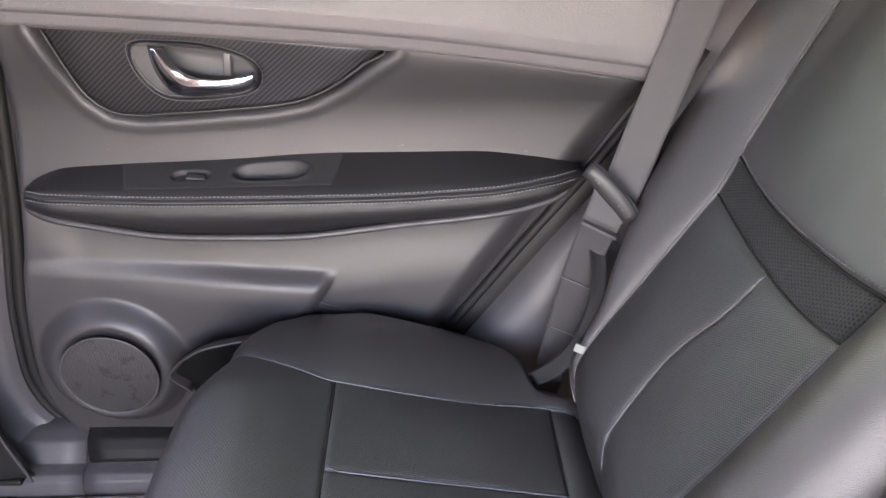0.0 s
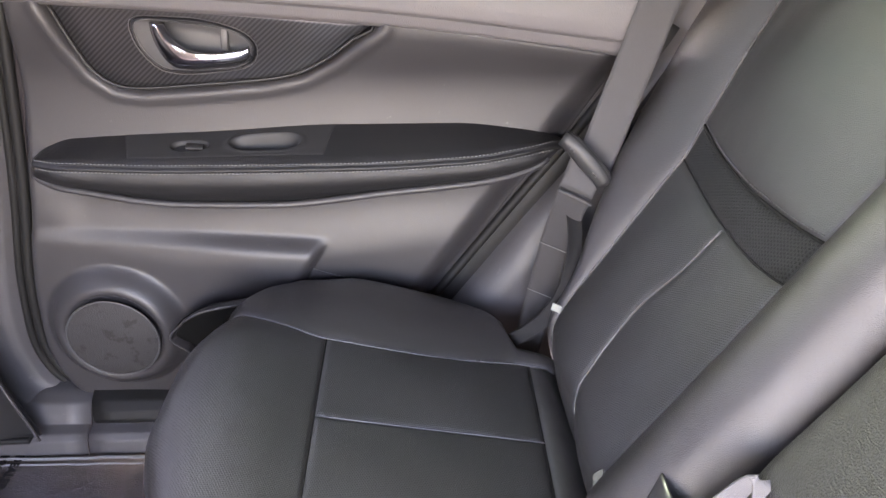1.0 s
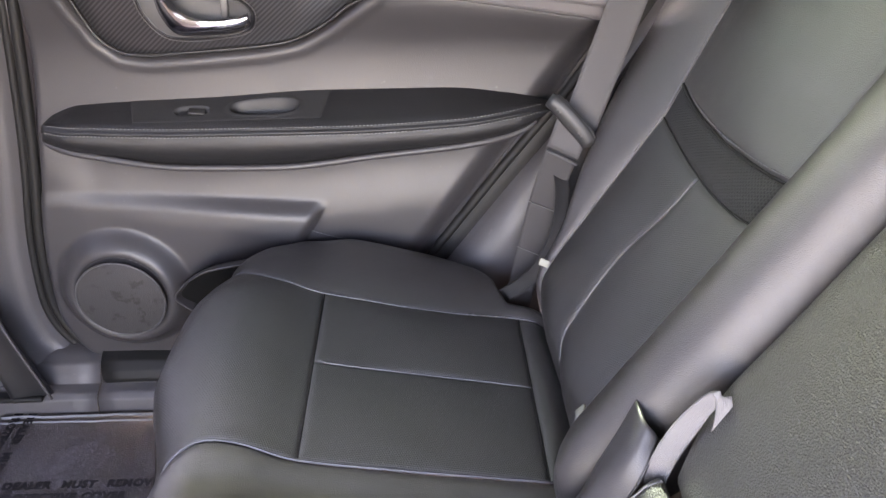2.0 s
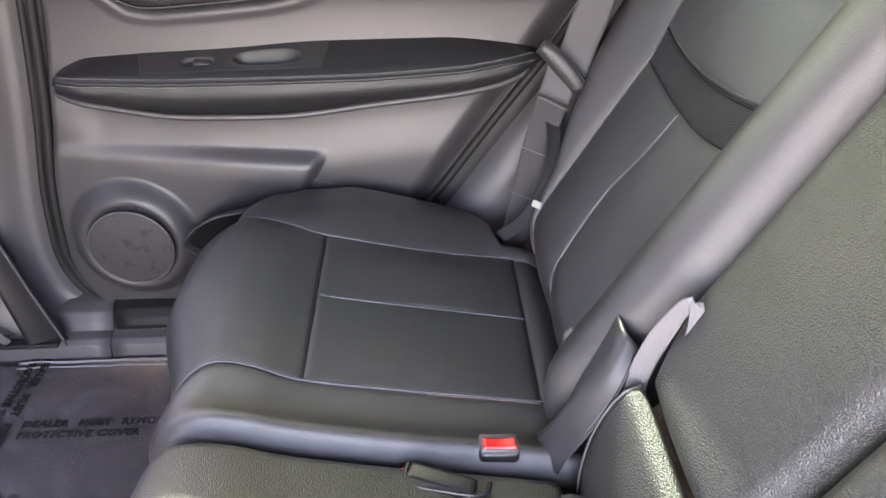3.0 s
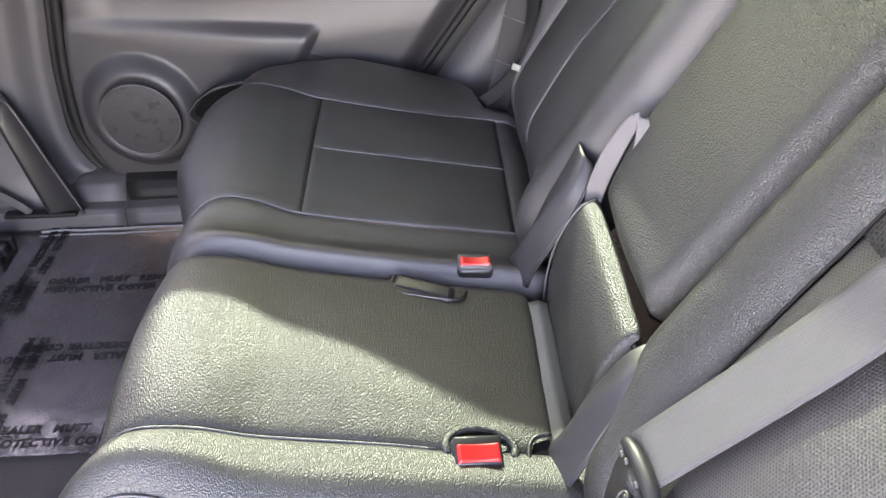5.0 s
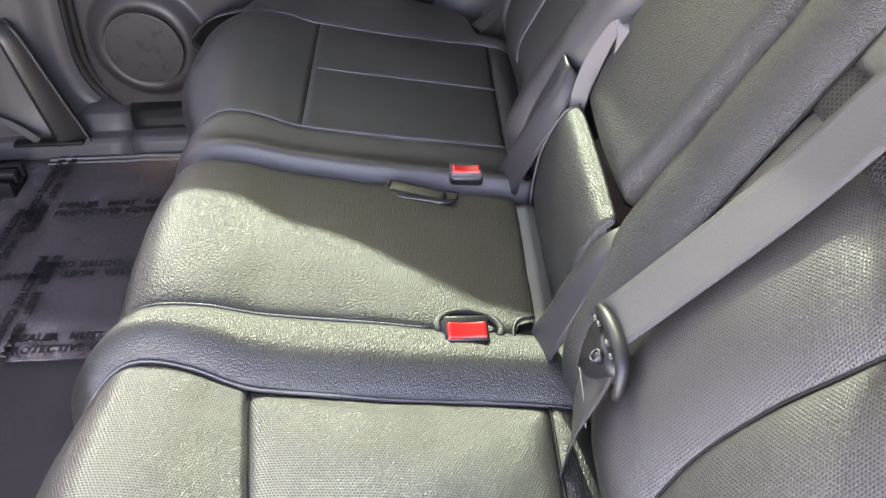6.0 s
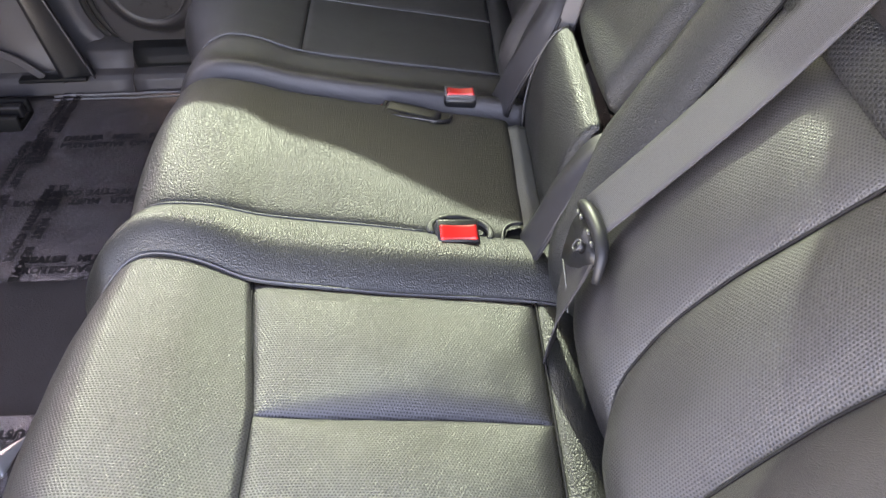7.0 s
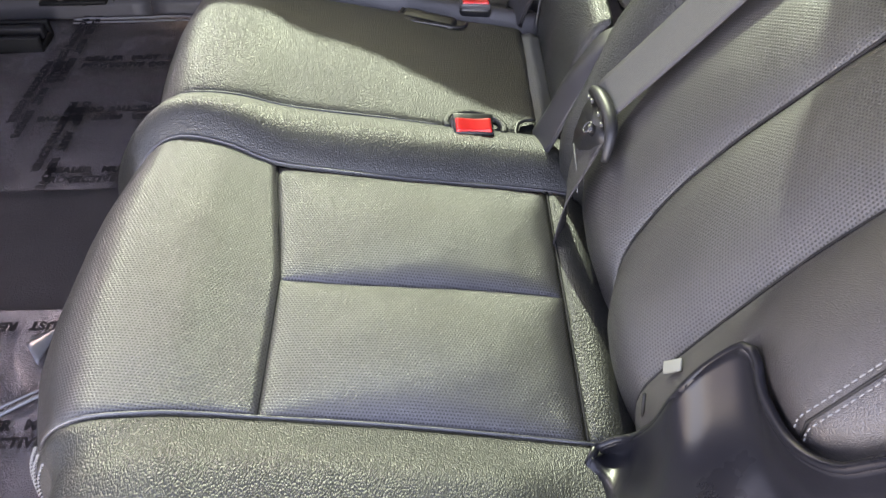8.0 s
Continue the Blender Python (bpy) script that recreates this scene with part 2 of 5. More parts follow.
def table(*rows):
    """A smooth function of one number through the given pairs, without overshoot."""
    xs, ys = np.array([r[0] for r in rows], float), np.array([r[1] for r in rows], float)
    h, d = np.diff(xs), np.diff(ys) / np.diff(xs)
    m = np.concatenate([[d[0]], [0.0 if a * b <= 0 else 2 * a * b / (a + b) for a, b in zip(d, d[1:])], [d[-1]]])

    def value(t):
        if t <= xs[0] or t >= xs[-1]:
            return float(ys[0] if t <= xs[0] else ys[-1])
        i = int(np.searchsorted(xs, t)) - 1
        q = (t - xs[i]) / h[i]
        return float(ys[i] * (1 + 2 * q) * (1 - q) ** 2 + ys[i + 1] * q * q * (3 - 2 * q) + h[i] * (m[i] * q * (1 - q) ** 2 - m[i + 1] * q * q * (1 - q)))
    return value


def smooth(a, b, v):
    q = min(max((v - a) / (b - a), 0.0), 1.0)
    return q * q * (3 - 2 * q)


def glide(points, step=0.006):
    """A Catmull-Rom curve through points, at about even steps."""
    P = [Vector(p) for p in points]
    P = [P[0] * 2 - P[1], *P, P[-1] * 2 - P[-2]]
    out = []
    for a, b, c, d in zip(P, P[1:], P[2:], P[3:]):
        n = max(2, int((c - b).length / step))
        for k in range(n):
            t = k / n
            out.append(0.5 * (2 * b + (c - a) * t + (2 * a - 5 * b + 4 * c - d) * t * t + (3 * b - a - 3 * c + d) * t ** 3))
    return out + [P[-2]]


def sheet(fn, nu, nv, wrap=False):
    """A grid of fn(s, t) -> (place, uv), s and t from 0 to 1."""
    bm = bmesh.new()
    layer = bm.loops.layers.uv.new("UVMap")
    verts, uvs = [], {}
    for i in range(nu + 1):
        row = []
        for j in range(nv + 1):
            place, uv = fn(i / nu, j / nv)
            v = bm.verts.new(place)
            uvs[v] = uv
            row.append(v)
        verts.append(row)
    for i in range(nu):
        for j in range(nv):
            f = bm.faces.new((verts[i][j], verts[i + 1][j], verts[i + 1][j + 1], verts[i][j + 1]))
            for loop in f.loops:
                loop[layer].uv = uvs[loop.vert]
    return bm


def thicken(bm, depth):
    """Gives an open sheet a back and a rim."""
    bm.normal_update()
    bmesh.ops.solidify(bm, geom=bm.faces[:], thickness=depth)
    bmesh.ops.recalc_face_normals(bm, faces=bm.faces[:])
    return bm


def tube(points, radius, sides=6, closed=False):
    bm = bmesh.new()
    P = [Vector(p) for p in points]
    rings, up = [], Vector((0.31, 0.17, 0.93))
    for k, p in enumerate(P):
        a = P[k - 1] if (k or closed) else p
        b = P[(k + 1) % len(P)] if (k + 1 < len(P) or closed) else p
        way = (b - a).normalized()
        side = way.cross(up).normalized()
        up = side.cross(way).normalized()
        r = radius(k / max(1, len(P) - 1)) if callable(radius) else radius
        rings.append([bm.verts.new(p + r * (math.cos(q) * side + math.sin(q) * up)) for q in (6.2832 * j / sides for j in range(sides))])
    pairs = list(zip(rings, rings[1:])) + ([(rings[-1], rings[0])] if closed else [])
    for a, b in pairs:
        for j in range(sides):
            bm.faces.new((a[j], a[(j + 1) % sides], b[(j + 1) % sides], b[j]))
    if not closed:
        bm.faces.new(rings[0][::-1])
        bm.faces.new(rings[-1])
    bmesh.ops.recalc_face_normals(bm, faces=bm.faces[:])
    return bm


def ribbon(points, side, width, thick=0.0014, curl=0.0):
    """A strap along points; side(k) gives its cross direction, k from 0 to 1. curl bows it across."""
    P = [Vector(p) for p in points]
    n = len(P) - 1
    run = [0.0]
    for a, b in zip(P, P[1:]):
        run.append(run[-1] + (b - a).length)

    def fn(s, t):
        k = round(s * n)
        way = (P[min(k + 1, n)] - P[max(k - 1, 0)]).normalized()
        c = Vector(side(s))
        c = (c - way * c.dot(way)).normalized()
        up = c.cross(way)
        w = width(s) if callable(width) else width
        q = (t - 0.5) * w
        return P[k] + c * q + up * curl * (1 - (2 * t - 1) ** 2), (q, run[k])
    return thicken(sheet(fn, n, 8), thick)


def rbox(size, bevel=0.002, m=None, segments=2, taper=1.0):
    bm = bmesh.new()
    bmesh.ops.create_cube(bm, size=1.0)
    for v in bm.verts:
        k = taper if v.co.z > 0 else 1.0
        v.co = Vector((v.co.x * size[0] * k, v.co.y * size[1] * k, v.co.z * size[2]))
    if bevel:
        bmesh.ops.bevel(bm, geom=bm.edges[:], offset=bevel, segments=segments, affect="EDGES", profile=0.6)
    if m is not None:
        bmesh.ops.transform(bm, matrix=m, verts=bm.verts)
    return bm


def join(*bms):
    """Several pieces of one part in one bmesh."""
    out = bmesh.new()
    for bm in bms:
        me = bpy.data.meshes.new("piece")
        bm.to_mesh(me)
        bm.free()
        out.from_mesh(me)
        bpy.data.meshes.remove(me)
    return out


def stitches(points, normal, length=0.0042, pitch=0.0062, radius=0.0007):
    """A row of thread stitches along a line."""
    P = [Vector(p) for p in points]
    bm = bmesh.new()
    run, want = 0.0, 0.0
    for a, b in zip(P, P[1:]):
        seg = (b - a).length
        if seg < 1e-6:
            continue
        way = (b - a) / seg
        while want <= run + seg:
            c = a + way * (want - run)
            up = Vector(normal)
            side = way.cross(up).normalized()
            up = side.cross(way)
            ends = []
            for q, w, h in ((-0.5, 0.6, -0.3), (-0.25, 1, 1), (0.25, 1, 1), (0.5, 0.6, -0.3)):
                o = c + way * q * length + up * radius * h
                ends.append([bm.verts.new(o + side * radius * w + up * 0), bm.verts.new(o + up * radius * 0.8), bm.verts.new(o - side * radius * w)])
            for r, q in zip(ends, ends[1:]):
                bm.faces.new((r[0], r[1], q[1], q[0]))
                bm.faces.new((r[1], r[2], q[2], q[1]))
            want += pitch
        run += seg
    bmesh.ops.recalc_face_normals(bm, faces=bm.faces[:])
    return bm


# ---- upholstery: panels sewn together along a side profile ----
class Profile:
    """A side profile (x, z) by length along it, swept across the car (y)."""

    def __init__(self, points):
        self.P = glide([(x, 0, z) for x, z in points], 0.004)
        self.run = [0.0]
        for a, b in zip(self.P, self.P[1:]):
            self.run.append(self.run[-1] + (b - a).length)
        self.xs, self.zs = [p.x for p in self.P], [p.z for p in self.P]

    def at(self, p):
        e = 0.004
        x, z = np.interp(p, self.run, self.xs), np.interp(p, self.run, self.zs)
        dx = np.interp(p + e, self.run, self.xs) - np.interp(p - e, self.run, self.xs)
        dz = np.interp(p + e, self.run, self.zs) - np.interp(p - e, self.run, self.zs)
        n = math.hypot(dx, dz) or 1.0
        return x, z, -dz / n, dx / n

    def place(self, p, y, h=0.0):
        x, z, nx, nz = self.at(p)
        return Vector((x + nx * h, y, z + nz * h))


def edge_round(d, w):
    q = min(max(d / w, 0.0), 1.0)
    return math.sqrt(1 - (1 - q) ** 2)


def spread(t):
    """Even steps, drawn together towards both ends."""
    return 0.45 * t + 0.55 * (0.5 - 0.5 * math.cos(math.pi * t))


def panel(prof, p0, p1, y0, y1, swell=0.006, seam=0.0045, wide=0.012, rolls="", radius=0.03, skirt=0.05, lift=None, nu=40, nv=40, sewn="pqyz"):
    """One sewn panel between profile lengths p0(v), p1(v) and across from y0(p) to y1(p).
    rolls: 'y' or 'z' for a side (y0 or y1) that turns over and down; sewn: which of the sides p0, p1, y0, y1 (p q y z) dip to a seam."""
    def fn(s, t):
        s, t = spread(s), spread(t)
        drop, v = 0.0, t
        if rolls:
            k = t if "y" in rolls else 1 - t
            if k < 0.18:
                drop, e = radius + skirt * (1 - k / 0.18), 0.0
            elif k < 0.5:
                q = (k - 0.18) / 0.32 * math.pi / 2
                drop, e = radius * (1 - math.sin(q)), radius * (1 - math.cos(q))
            else:
                e = None
        p = (1 - s) * p0(v) + s * p1(v)
        a, b = y0(p), y1(p)
        if rolls:
            ya, yb = (a, b) if "y" in rolls else (b, a)
            sign = 1 if yb > ya else -1
            r = min(radius, abs(yb - ya) * 0.8)
            if e is None:
                y = ya + sign * r + (yb - ya - sign * r) * (k - 0.5) / 0.5
            else:
                y = ya + sign * e * r / radius
        else:
            y = a + (b - a) * t
        h = -drop
        ds, dt = s * abs(p1(v) - p0(v)), t * abs(b - a)
        es, et = (1 - s) * abs(p1(v) - p0(v)), (1 - t) * abs(b - a)
        f = 1.0
        for key, d in (("p", ds), ("q", es), ("y", dt), ("z", et)):
            if key in sewn:
                f *= edge_round(d, wide)
        h += seam * (f - 1)
        h += swell * (math.sin(math.pi * s) if ("p" in sewn or "q" in sewn) else 1) * (math.sin(math.pi * min(max((y - a) / (b - a), 0), 1)))
        if lift:
            h += lift(p, y)
        place = prof.place(p, y, h)
        h2 = 0.0012 * noise.noise(place * 11) + 0.0006 * noise.noise(place * 34)
        return prof.place(p, y, h + h2), (p, y if not drop else y + drop)
    return sheet(fn, nu, nv)


def piping(prof, path, radius=0.0013, h=-0.0004, lift=None):
    """A cord along (p, y) pairs."""
    pts = []
    for q in glide([(p, y, 0) for p, y in path], 0.008):
        pts.append(prof.place(q.x, q.y, h + (lift(q.x, q.y) if lift else 0)))
    return tube(pts, radius, 6)


def line(prof, path, h=0.0, lift=None):
    return [prof.place(q.x, q.y, h + (lift(q.x, q.y) if lift else 0)) for q in glide([(p, y, 0) for p, y in path], 0.006)]


def const(v):
    return lambda _: v


CUSHION = Profile([(-0.250, 0.02), (-0.268, 0.10), (-0.281, 0.20), (-0.275, 0.262), (-0.252, 0.308), (-0.215, 0.329), (-0.16, 0.323), (-0.105, 0.304),
                   (0.0, 0.283), (0.155, 0.254), (0.185, 0.243), (0.215, 0.218)])


def cp(x):
    """Length along the cushion's profile at a place x of its top."""
    runs = [r for r, a, z in zip(CUSHION.run, CUSHION.xs, CUSHION.zs) if z > 0.215 and r > 0.28]
    xs = [a for r, a, z in zip(CUSHION.run, CUSHION.xs, CUSHION.zs) if z > 0.215 and r > 0.28]
    return float(np.interp(x, xs, runs))


P_SEAM, P_REAR, P_END = cp(-0.106), cp(0.156), CUSHION.run[-1]


FAR_CUSHION = Profile([(-0.215, 0.02), (-0.232, 0.10), (-0.245, 0.20), (-0.250, 0.262), (-0.240, 0.303), (-0.210, 0.326), (-0.16, 0.322), (-0.105, 0.304),
                       (0.0, 0.283), (0.155, 0.254), (0.185, 0.243), (0.215, 0.218)])
P_SHIFT = FAR_CUSHION.run[-1] - CUSHION.run[-1]
F_SEAM, F_REAR, F_END = P_SEAM + P_SHIFT, P_REAR + P_SHIFT, FAR_CUSHION.run[-1]


def fcp(x):
    """The same length on the far cushion, whose front is set further back."""
    runs = [r for r, z in zip(FAR_CUSHION.run, FAR_CUSHION.zs) if z > 0.215 and r > 0.27]
    xs = [q for r, q, z in zip(FAR_CUSHION.run, FAR_CUSHION.xs, FAR_CUSHION.zs) if z > 0.215 and r > 0.27]
    return float(np.interp(x, xs, runs))


def far_cushion():
    seat = thing("rear_seat_cushion", "black perforated leather rear seat cushion with piped seams, beside the door", "seat cushion", group="rear seat cushions")
    edge_in = const(0.345)
    pipe_in = table((0, 0.392), (0.27, 0.39), (fcp(-0.245), 0.41), (fcp(-0.23), 0.44), (fcp(-0.19), 0.455), (F_SEAM, 0.446), (F_REAR, 0.452), (F_END, 0.455))
    middle = const(0.603)
    pipe_out = table((0, 0.80), (fcp(-0.25), 0.803), (fcp(-0.21), 0.783), (fcp(-0.16), 0.762), (F_SEAM, 0.747), (0.6, 0.738), (F_REAR, 0.745), (F_END, 0.745))
    edge_out = table((0, 0.83), (0.2, 0.84), (fcp(-0.255), 0.865), (fcp(-0.235), 0.885), (fcp(-0.19), 0.914), (fcp(-0.14), 0.928), (fcp(0.0), 0.915), (fcp(0.10), 0.885), (fcp(0.125), 0.86), (fcp(0.14), 0.80), (F_END, 0.785))
    def ridge(p, y):
        """A firm rounded ridge along the inner edge, with a hollow beside it."""
        top = smooth(fcp(-0.235), fcp(-0.18), p)
        return top * (0.009 * math.exp(-((y - 0.366) / 0.013) ** 2) - 0.008 * math.exp(-((y - 0.408) / 0.020) ** 2))

    def skew(p, y):
        """The front stands further forward beside the door."""
        return -0.034 * smooth(0.70, 0.90, y) * smooth(fcp(-0.06), fcp(-0.19), p) + 0.034 * smooth(0.43, 0.60, y) * (1 - 0.6 * smooth(0.70, 0.86, y)) * smooth(fcp(-0.205), fcp(-0.249) - 0.02, p)

    part("side_panel", panel(FAR_CUSHION, const(0), const(F_END), edge_in, pipe_in, 0.006, rolls="y", radius=0.022, nu=90, nv=40, sewn="z", lift=ridge), M_FINE, seat)
    part("front_panel", panel(FAR_CUSHION, const(0), const(F_SEAM), pipe_in, pipe_out, 0.010, seam=0.0035, wide=0.009, nu=64, nv=60, sewn="qyz", lift=skew), M_PERF, seat, "perforated leather front panel")
    part("insert_panel", panel(FAR_CUSHION, const(F_SEAM), const(F_REAR), pipe_in, middle, 0.006, seam=0.0035, wide=0.009, nv=30), M_PERF, seat, "perforated leather insert")
    part("insert_panel", panel(FAR_CUSHION, const(F_SEAM), const(F_REAR), middle, pipe_out, 0.006, seam=0.0035, wide=0.009, nv=30), M_PERF, seat, "perforated leather insert")
    part("side_panel", panel(FAR_CUSHION, const(0), const(F_END), pipe_out, edge_out, 0.008, rolls="z", radius=0.045, skirt=0.08, nu=90, nv=34, sewn="y", lift=skew), M_FINE, seat)
    part("rear_panel", panel(FAR_CUSHION, const(F_REAR), const(F_END), pipe_in, pipe_out, 0.004, nu=12, nv=40, sewn="pyz"), M_FINE, seat)
    part("piping", piping(FAR_CUSHION, [(p, pipe_in(p)) for p in np.linspace(0.20, F_END, 34)]), M_PIPE, seat)
    part("piping", piping(FAR_CUSHION, [(p, pipe_out(p)) for p in np.linspace(fcp(-0.25), F_END, 26)], lift=skew), M_PIPE, seat)
    part("piping", piping(FAR_CUSHION, [(F_SEAM + 0.01, 0.603), (F_REAR, 0.603)], 0.0012), M_PIPE, seat)
    part("seam", piping(FAR_CUSHION, [(F_SEAM, y) for y in np.linspace(pipe_in(F_SEAM), pipe_out(F_SEAM), 8)], 0.001, -0.003), M_CREASE, seat)
    part("seam", piping(FAR_CUSHION, [(F_REAR, y) for y in np.linspace(pipe_in(F_REAR), pipe_out(F_REAR), 8)], 0.001, -0.003), M_CREASE, seat)
    edge = [FAR_CUSHION.place(p, edge_out(p) - 0.012, -0.0125) for p in np.linspace(fcp(-0.16), fcp(0.11), 60)]
    tagged(part("stitching", stitches(edge, (0, 0, 1)), M_THREAD, seat, "pale thread stitching"), kind="stuff")
    return seat


def near_cushion():
    seat = thing("rear_seat_cushion", "wide black leather rear seat cushion with smooth middle and perforated place", "seat cushion", group="rear seat cushions")
    edge_in = table((0, 0.295), (0.24, 0.305), (cp(-0.255), 0.318), (cp(-0.22), 0.333), (cp(-0.17), 0.338), (P_END, 0.338))
    split = table((0, 0.078), (cp(-0.24), 0.076), (cp(-0.215), 0.092), (cp(-0.15), 0.099), (cp(0.0), 0.103), (cp(0.05), 0.102), (cp(0.10), 0.104), (P_END, 0.105))
    pipe_in = table((0, 0.012), (cp(-0.245), 0.014), (cp(-0.225), 0.030), (cp(-0.19), 0.036), (cp(-0.15), 0.030), (P_SEAM, 0.021), (cp(0), 0.02), (P_REAR, 0.026), (P_END, 0.026))
    middle = table((0, -0.124), (P_SEAM, -0.124), (P_REAR, -0.113), (P_END, -0.113))
    pipe_out = table((0, -0.276), (cp(-0.265), -0.275), (cp(-0.235), -0.281), (cp(-0.18), -0.273), (P_SEAM, -0.262), (cp(0), -0.260), (P_REAR, -0.264), (P_END, -0.266))
    edge_out = table((0, -0.37), (0.25, -0.375), (cp(-0.22), -0.395), (P_SEAM, -0.405), (P_END, -0.40))
    def step(p, y):
        """The middle stands a little higher than the outer place."""
        k = min(max((y - pipe_in(p)) / (split(p) - pipe_in(p)), 0), 1)
        return 0.012 * smooth(-0.15, 0.55, k) - 0.001 + draw(p, y)

    front_draw = table((-0.40, 0.045), (-0.33, 0.036), (-0.28, 0.018), (-0.20, 0.005), (-0.05, 0.006), (0.05, 0.014), (0.12, 0.026), (0.34, 0.026))

    def draw(p, y):
        """The front is drawn back under the middle and at the outer corner."""
        return -front_draw(y) * smooth(cp(-0.195), cp(-0.268), p)

    def bolster(p, y):
        """The outer edge stands up beyond its piping."""
        up = 0.016 * smooth(0.0, 0.055, pipe_out(p) - y) * smooth(cp(-0.25), cp(-0.19), p) * smooth(cp(0.15), cp(0.07), p)
        corner = 0.032 * smooth(0.0, 0.05, pipe_out(p) - y) * smooth(cp(-0.13), cp(-0.24), p)
        return draw(p, y) + up - corner

    seam_at = lambda v: cp(-0.090 - 0.018 * v)
    part("middle_panel", panel(CUSHION, const(0), const(P_REAR), split, edge_in, 0.010, rolls="z", radius=0.02, nu=90, nv=46, sewn="qy", lift=lambda p, y: 0.010 + draw(p, y)), M_COARSE, seat, "smooth coarse-grained leather middle panel")
    part("side_panel", panel(CUSHION, const(0), const(P_END), pipe_in, split, 0.009, nu=90, nv=26, sewn="yz", lift=step), M_COARSE, seat)
    part("front_panel", panel(CUSHION, const(0), lambda v: cp(-0.090 - 0.02 * max(0, v * 2 - 1)), pipe_out, pipe_in, 0.010, nu=64, nv=60, sewn="qyz", lift=draw), M_PERF, seat, "perforated leather front panel")
    part("insert_panel", panel(CUSHION, seam_at, const(P_REAR), middle, pipe_in, 0.014, nv=36, wide=0.024, seam=0.0065), M_PERF, seat, "perforated leather insert")
    part("insert_panel", panel(CUSHION, const(cp(-0.090)), const(P_REAR), pipe_out, middle, 0.014, nv=36, wide=0.024, seam=0.0065), M_PERF, seat, "perforated leather insert")
    part("side_panel", panel(CUSHION, const(0), const(P_END), edge_out, pipe_out, 0.008, rolls="y", radius=0.05, skirt=0.1, nu=90, nv=40, sewn="z", lift=bolster), M_COARSE, seat)
    part("rear_panel", panel(CUSHION, const(P_REAR), const(P_END), pipe_out, pipe_in, 0.003, nu=12, nv=40, sewn="pyz"), M_COARSE, seat)
    part("piping", piping(CUSHION, [(p, split(p)) for p in np.linspace(cp(-0.27), cp(0.045), 24)], h=0.009, lift=draw), M_PIPE, seat)
    part("piping", piping(CUSHION, [(p, pipe_in(p)) for p in np.linspace(cp(-0.27), P_END, 28)], lift=draw), M_PIPE, seat)
    part("piping", piping(CUSHION, [(p, pipe_out(p)) for p in np.linspace(cp(-0.27), P_END, 28)], lift=draw), M_PIPE, seat)
    edge_p = float(np.interp(0.245, CUSHION.zs[:80], CUSHION.run[:80]))

    def crown(p, y):
        """Height of the middle panel over the profile."""
        return 0.0105 + draw(p, y) + 0.010 * math.sin(math.pi * p / P_REAR) * math.sin(math.pi * min(max((y - split(p)) / (edge_in(p) - split(p)), 0), 1))
    part("piping", piping(CUSHION, [(edge_p, y) for y in np.linspace(split(edge_p) + 0.006, edge_in(edge_p) - 0.018, 14)], 0.0015, lift=crown), M_PIPE, seat)
    part("seam", piping(CUSHION, [(p, middle(p)) for p in np.linspace(P_SEAM, P_REAR, 8)], 0.001, -0.008), M_CREASE, seat)
    part("seam", piping(CUSHION, [(cp(-0.090 - 0.018 * smooth(-0.12, 0.02, y)), y) for y in np.linspace(pipe_out(P_SEAM), pipe_in(P_SEAM), 12)], 0.0014, -0.006), M_CREASE, seat)
    part("seam", piping(CUSHION, [(P_REAR, y) for y in np.linspace(pipe_out(P_REAR), pipe_in(P_REAR), 8)], 0.0014, -0.003), M_CREASE, seat)
    for k in range(3):
        row = [CUSHION.place(p, pipe_out(p) - 0.004 - 0.005 * k, 0.0035 + bolster(p, pipe_out(p) - 0.004 - 0.005 * k)) for p in np.linspace(0.15, 0.30, 34)]
        tagged(part("stitching", stitches(row, (-1, -0.3, 0.2), 0.005, 0.0056, 0.0011), M_THREAD, seat, "white thread stitching"), kind="stuff")
    return seat


# backrests: s is the length up the back from the cushion
LEAN_BACK = math.atan(0.6)


def back_point(s):
    """A leaning line whose foot turns away to the rear."""
    k = max(0.0, (0.055 - s) / 0.055)
    d = 0.030 * k * k if k < 1 else 0.030 + 0.06 * (k - 1)
    return (0.166 + s * math.sin(LEAN_BACK) + d * math.cos(LEAN_BACK), 0.27 + s * math.cos(LEAN_BACK) - d * math.sin(LEAN_BACK))


BACK = Profile([back_point(s) for s in np.linspace(-0.06, 0.86, 47)])
S0 = float(np.interp(back_point(0.20)[1], BACK.zs, BACK.run)) - 0.20          # BACK's length at s = 0


def bs(s):
    return s + S0


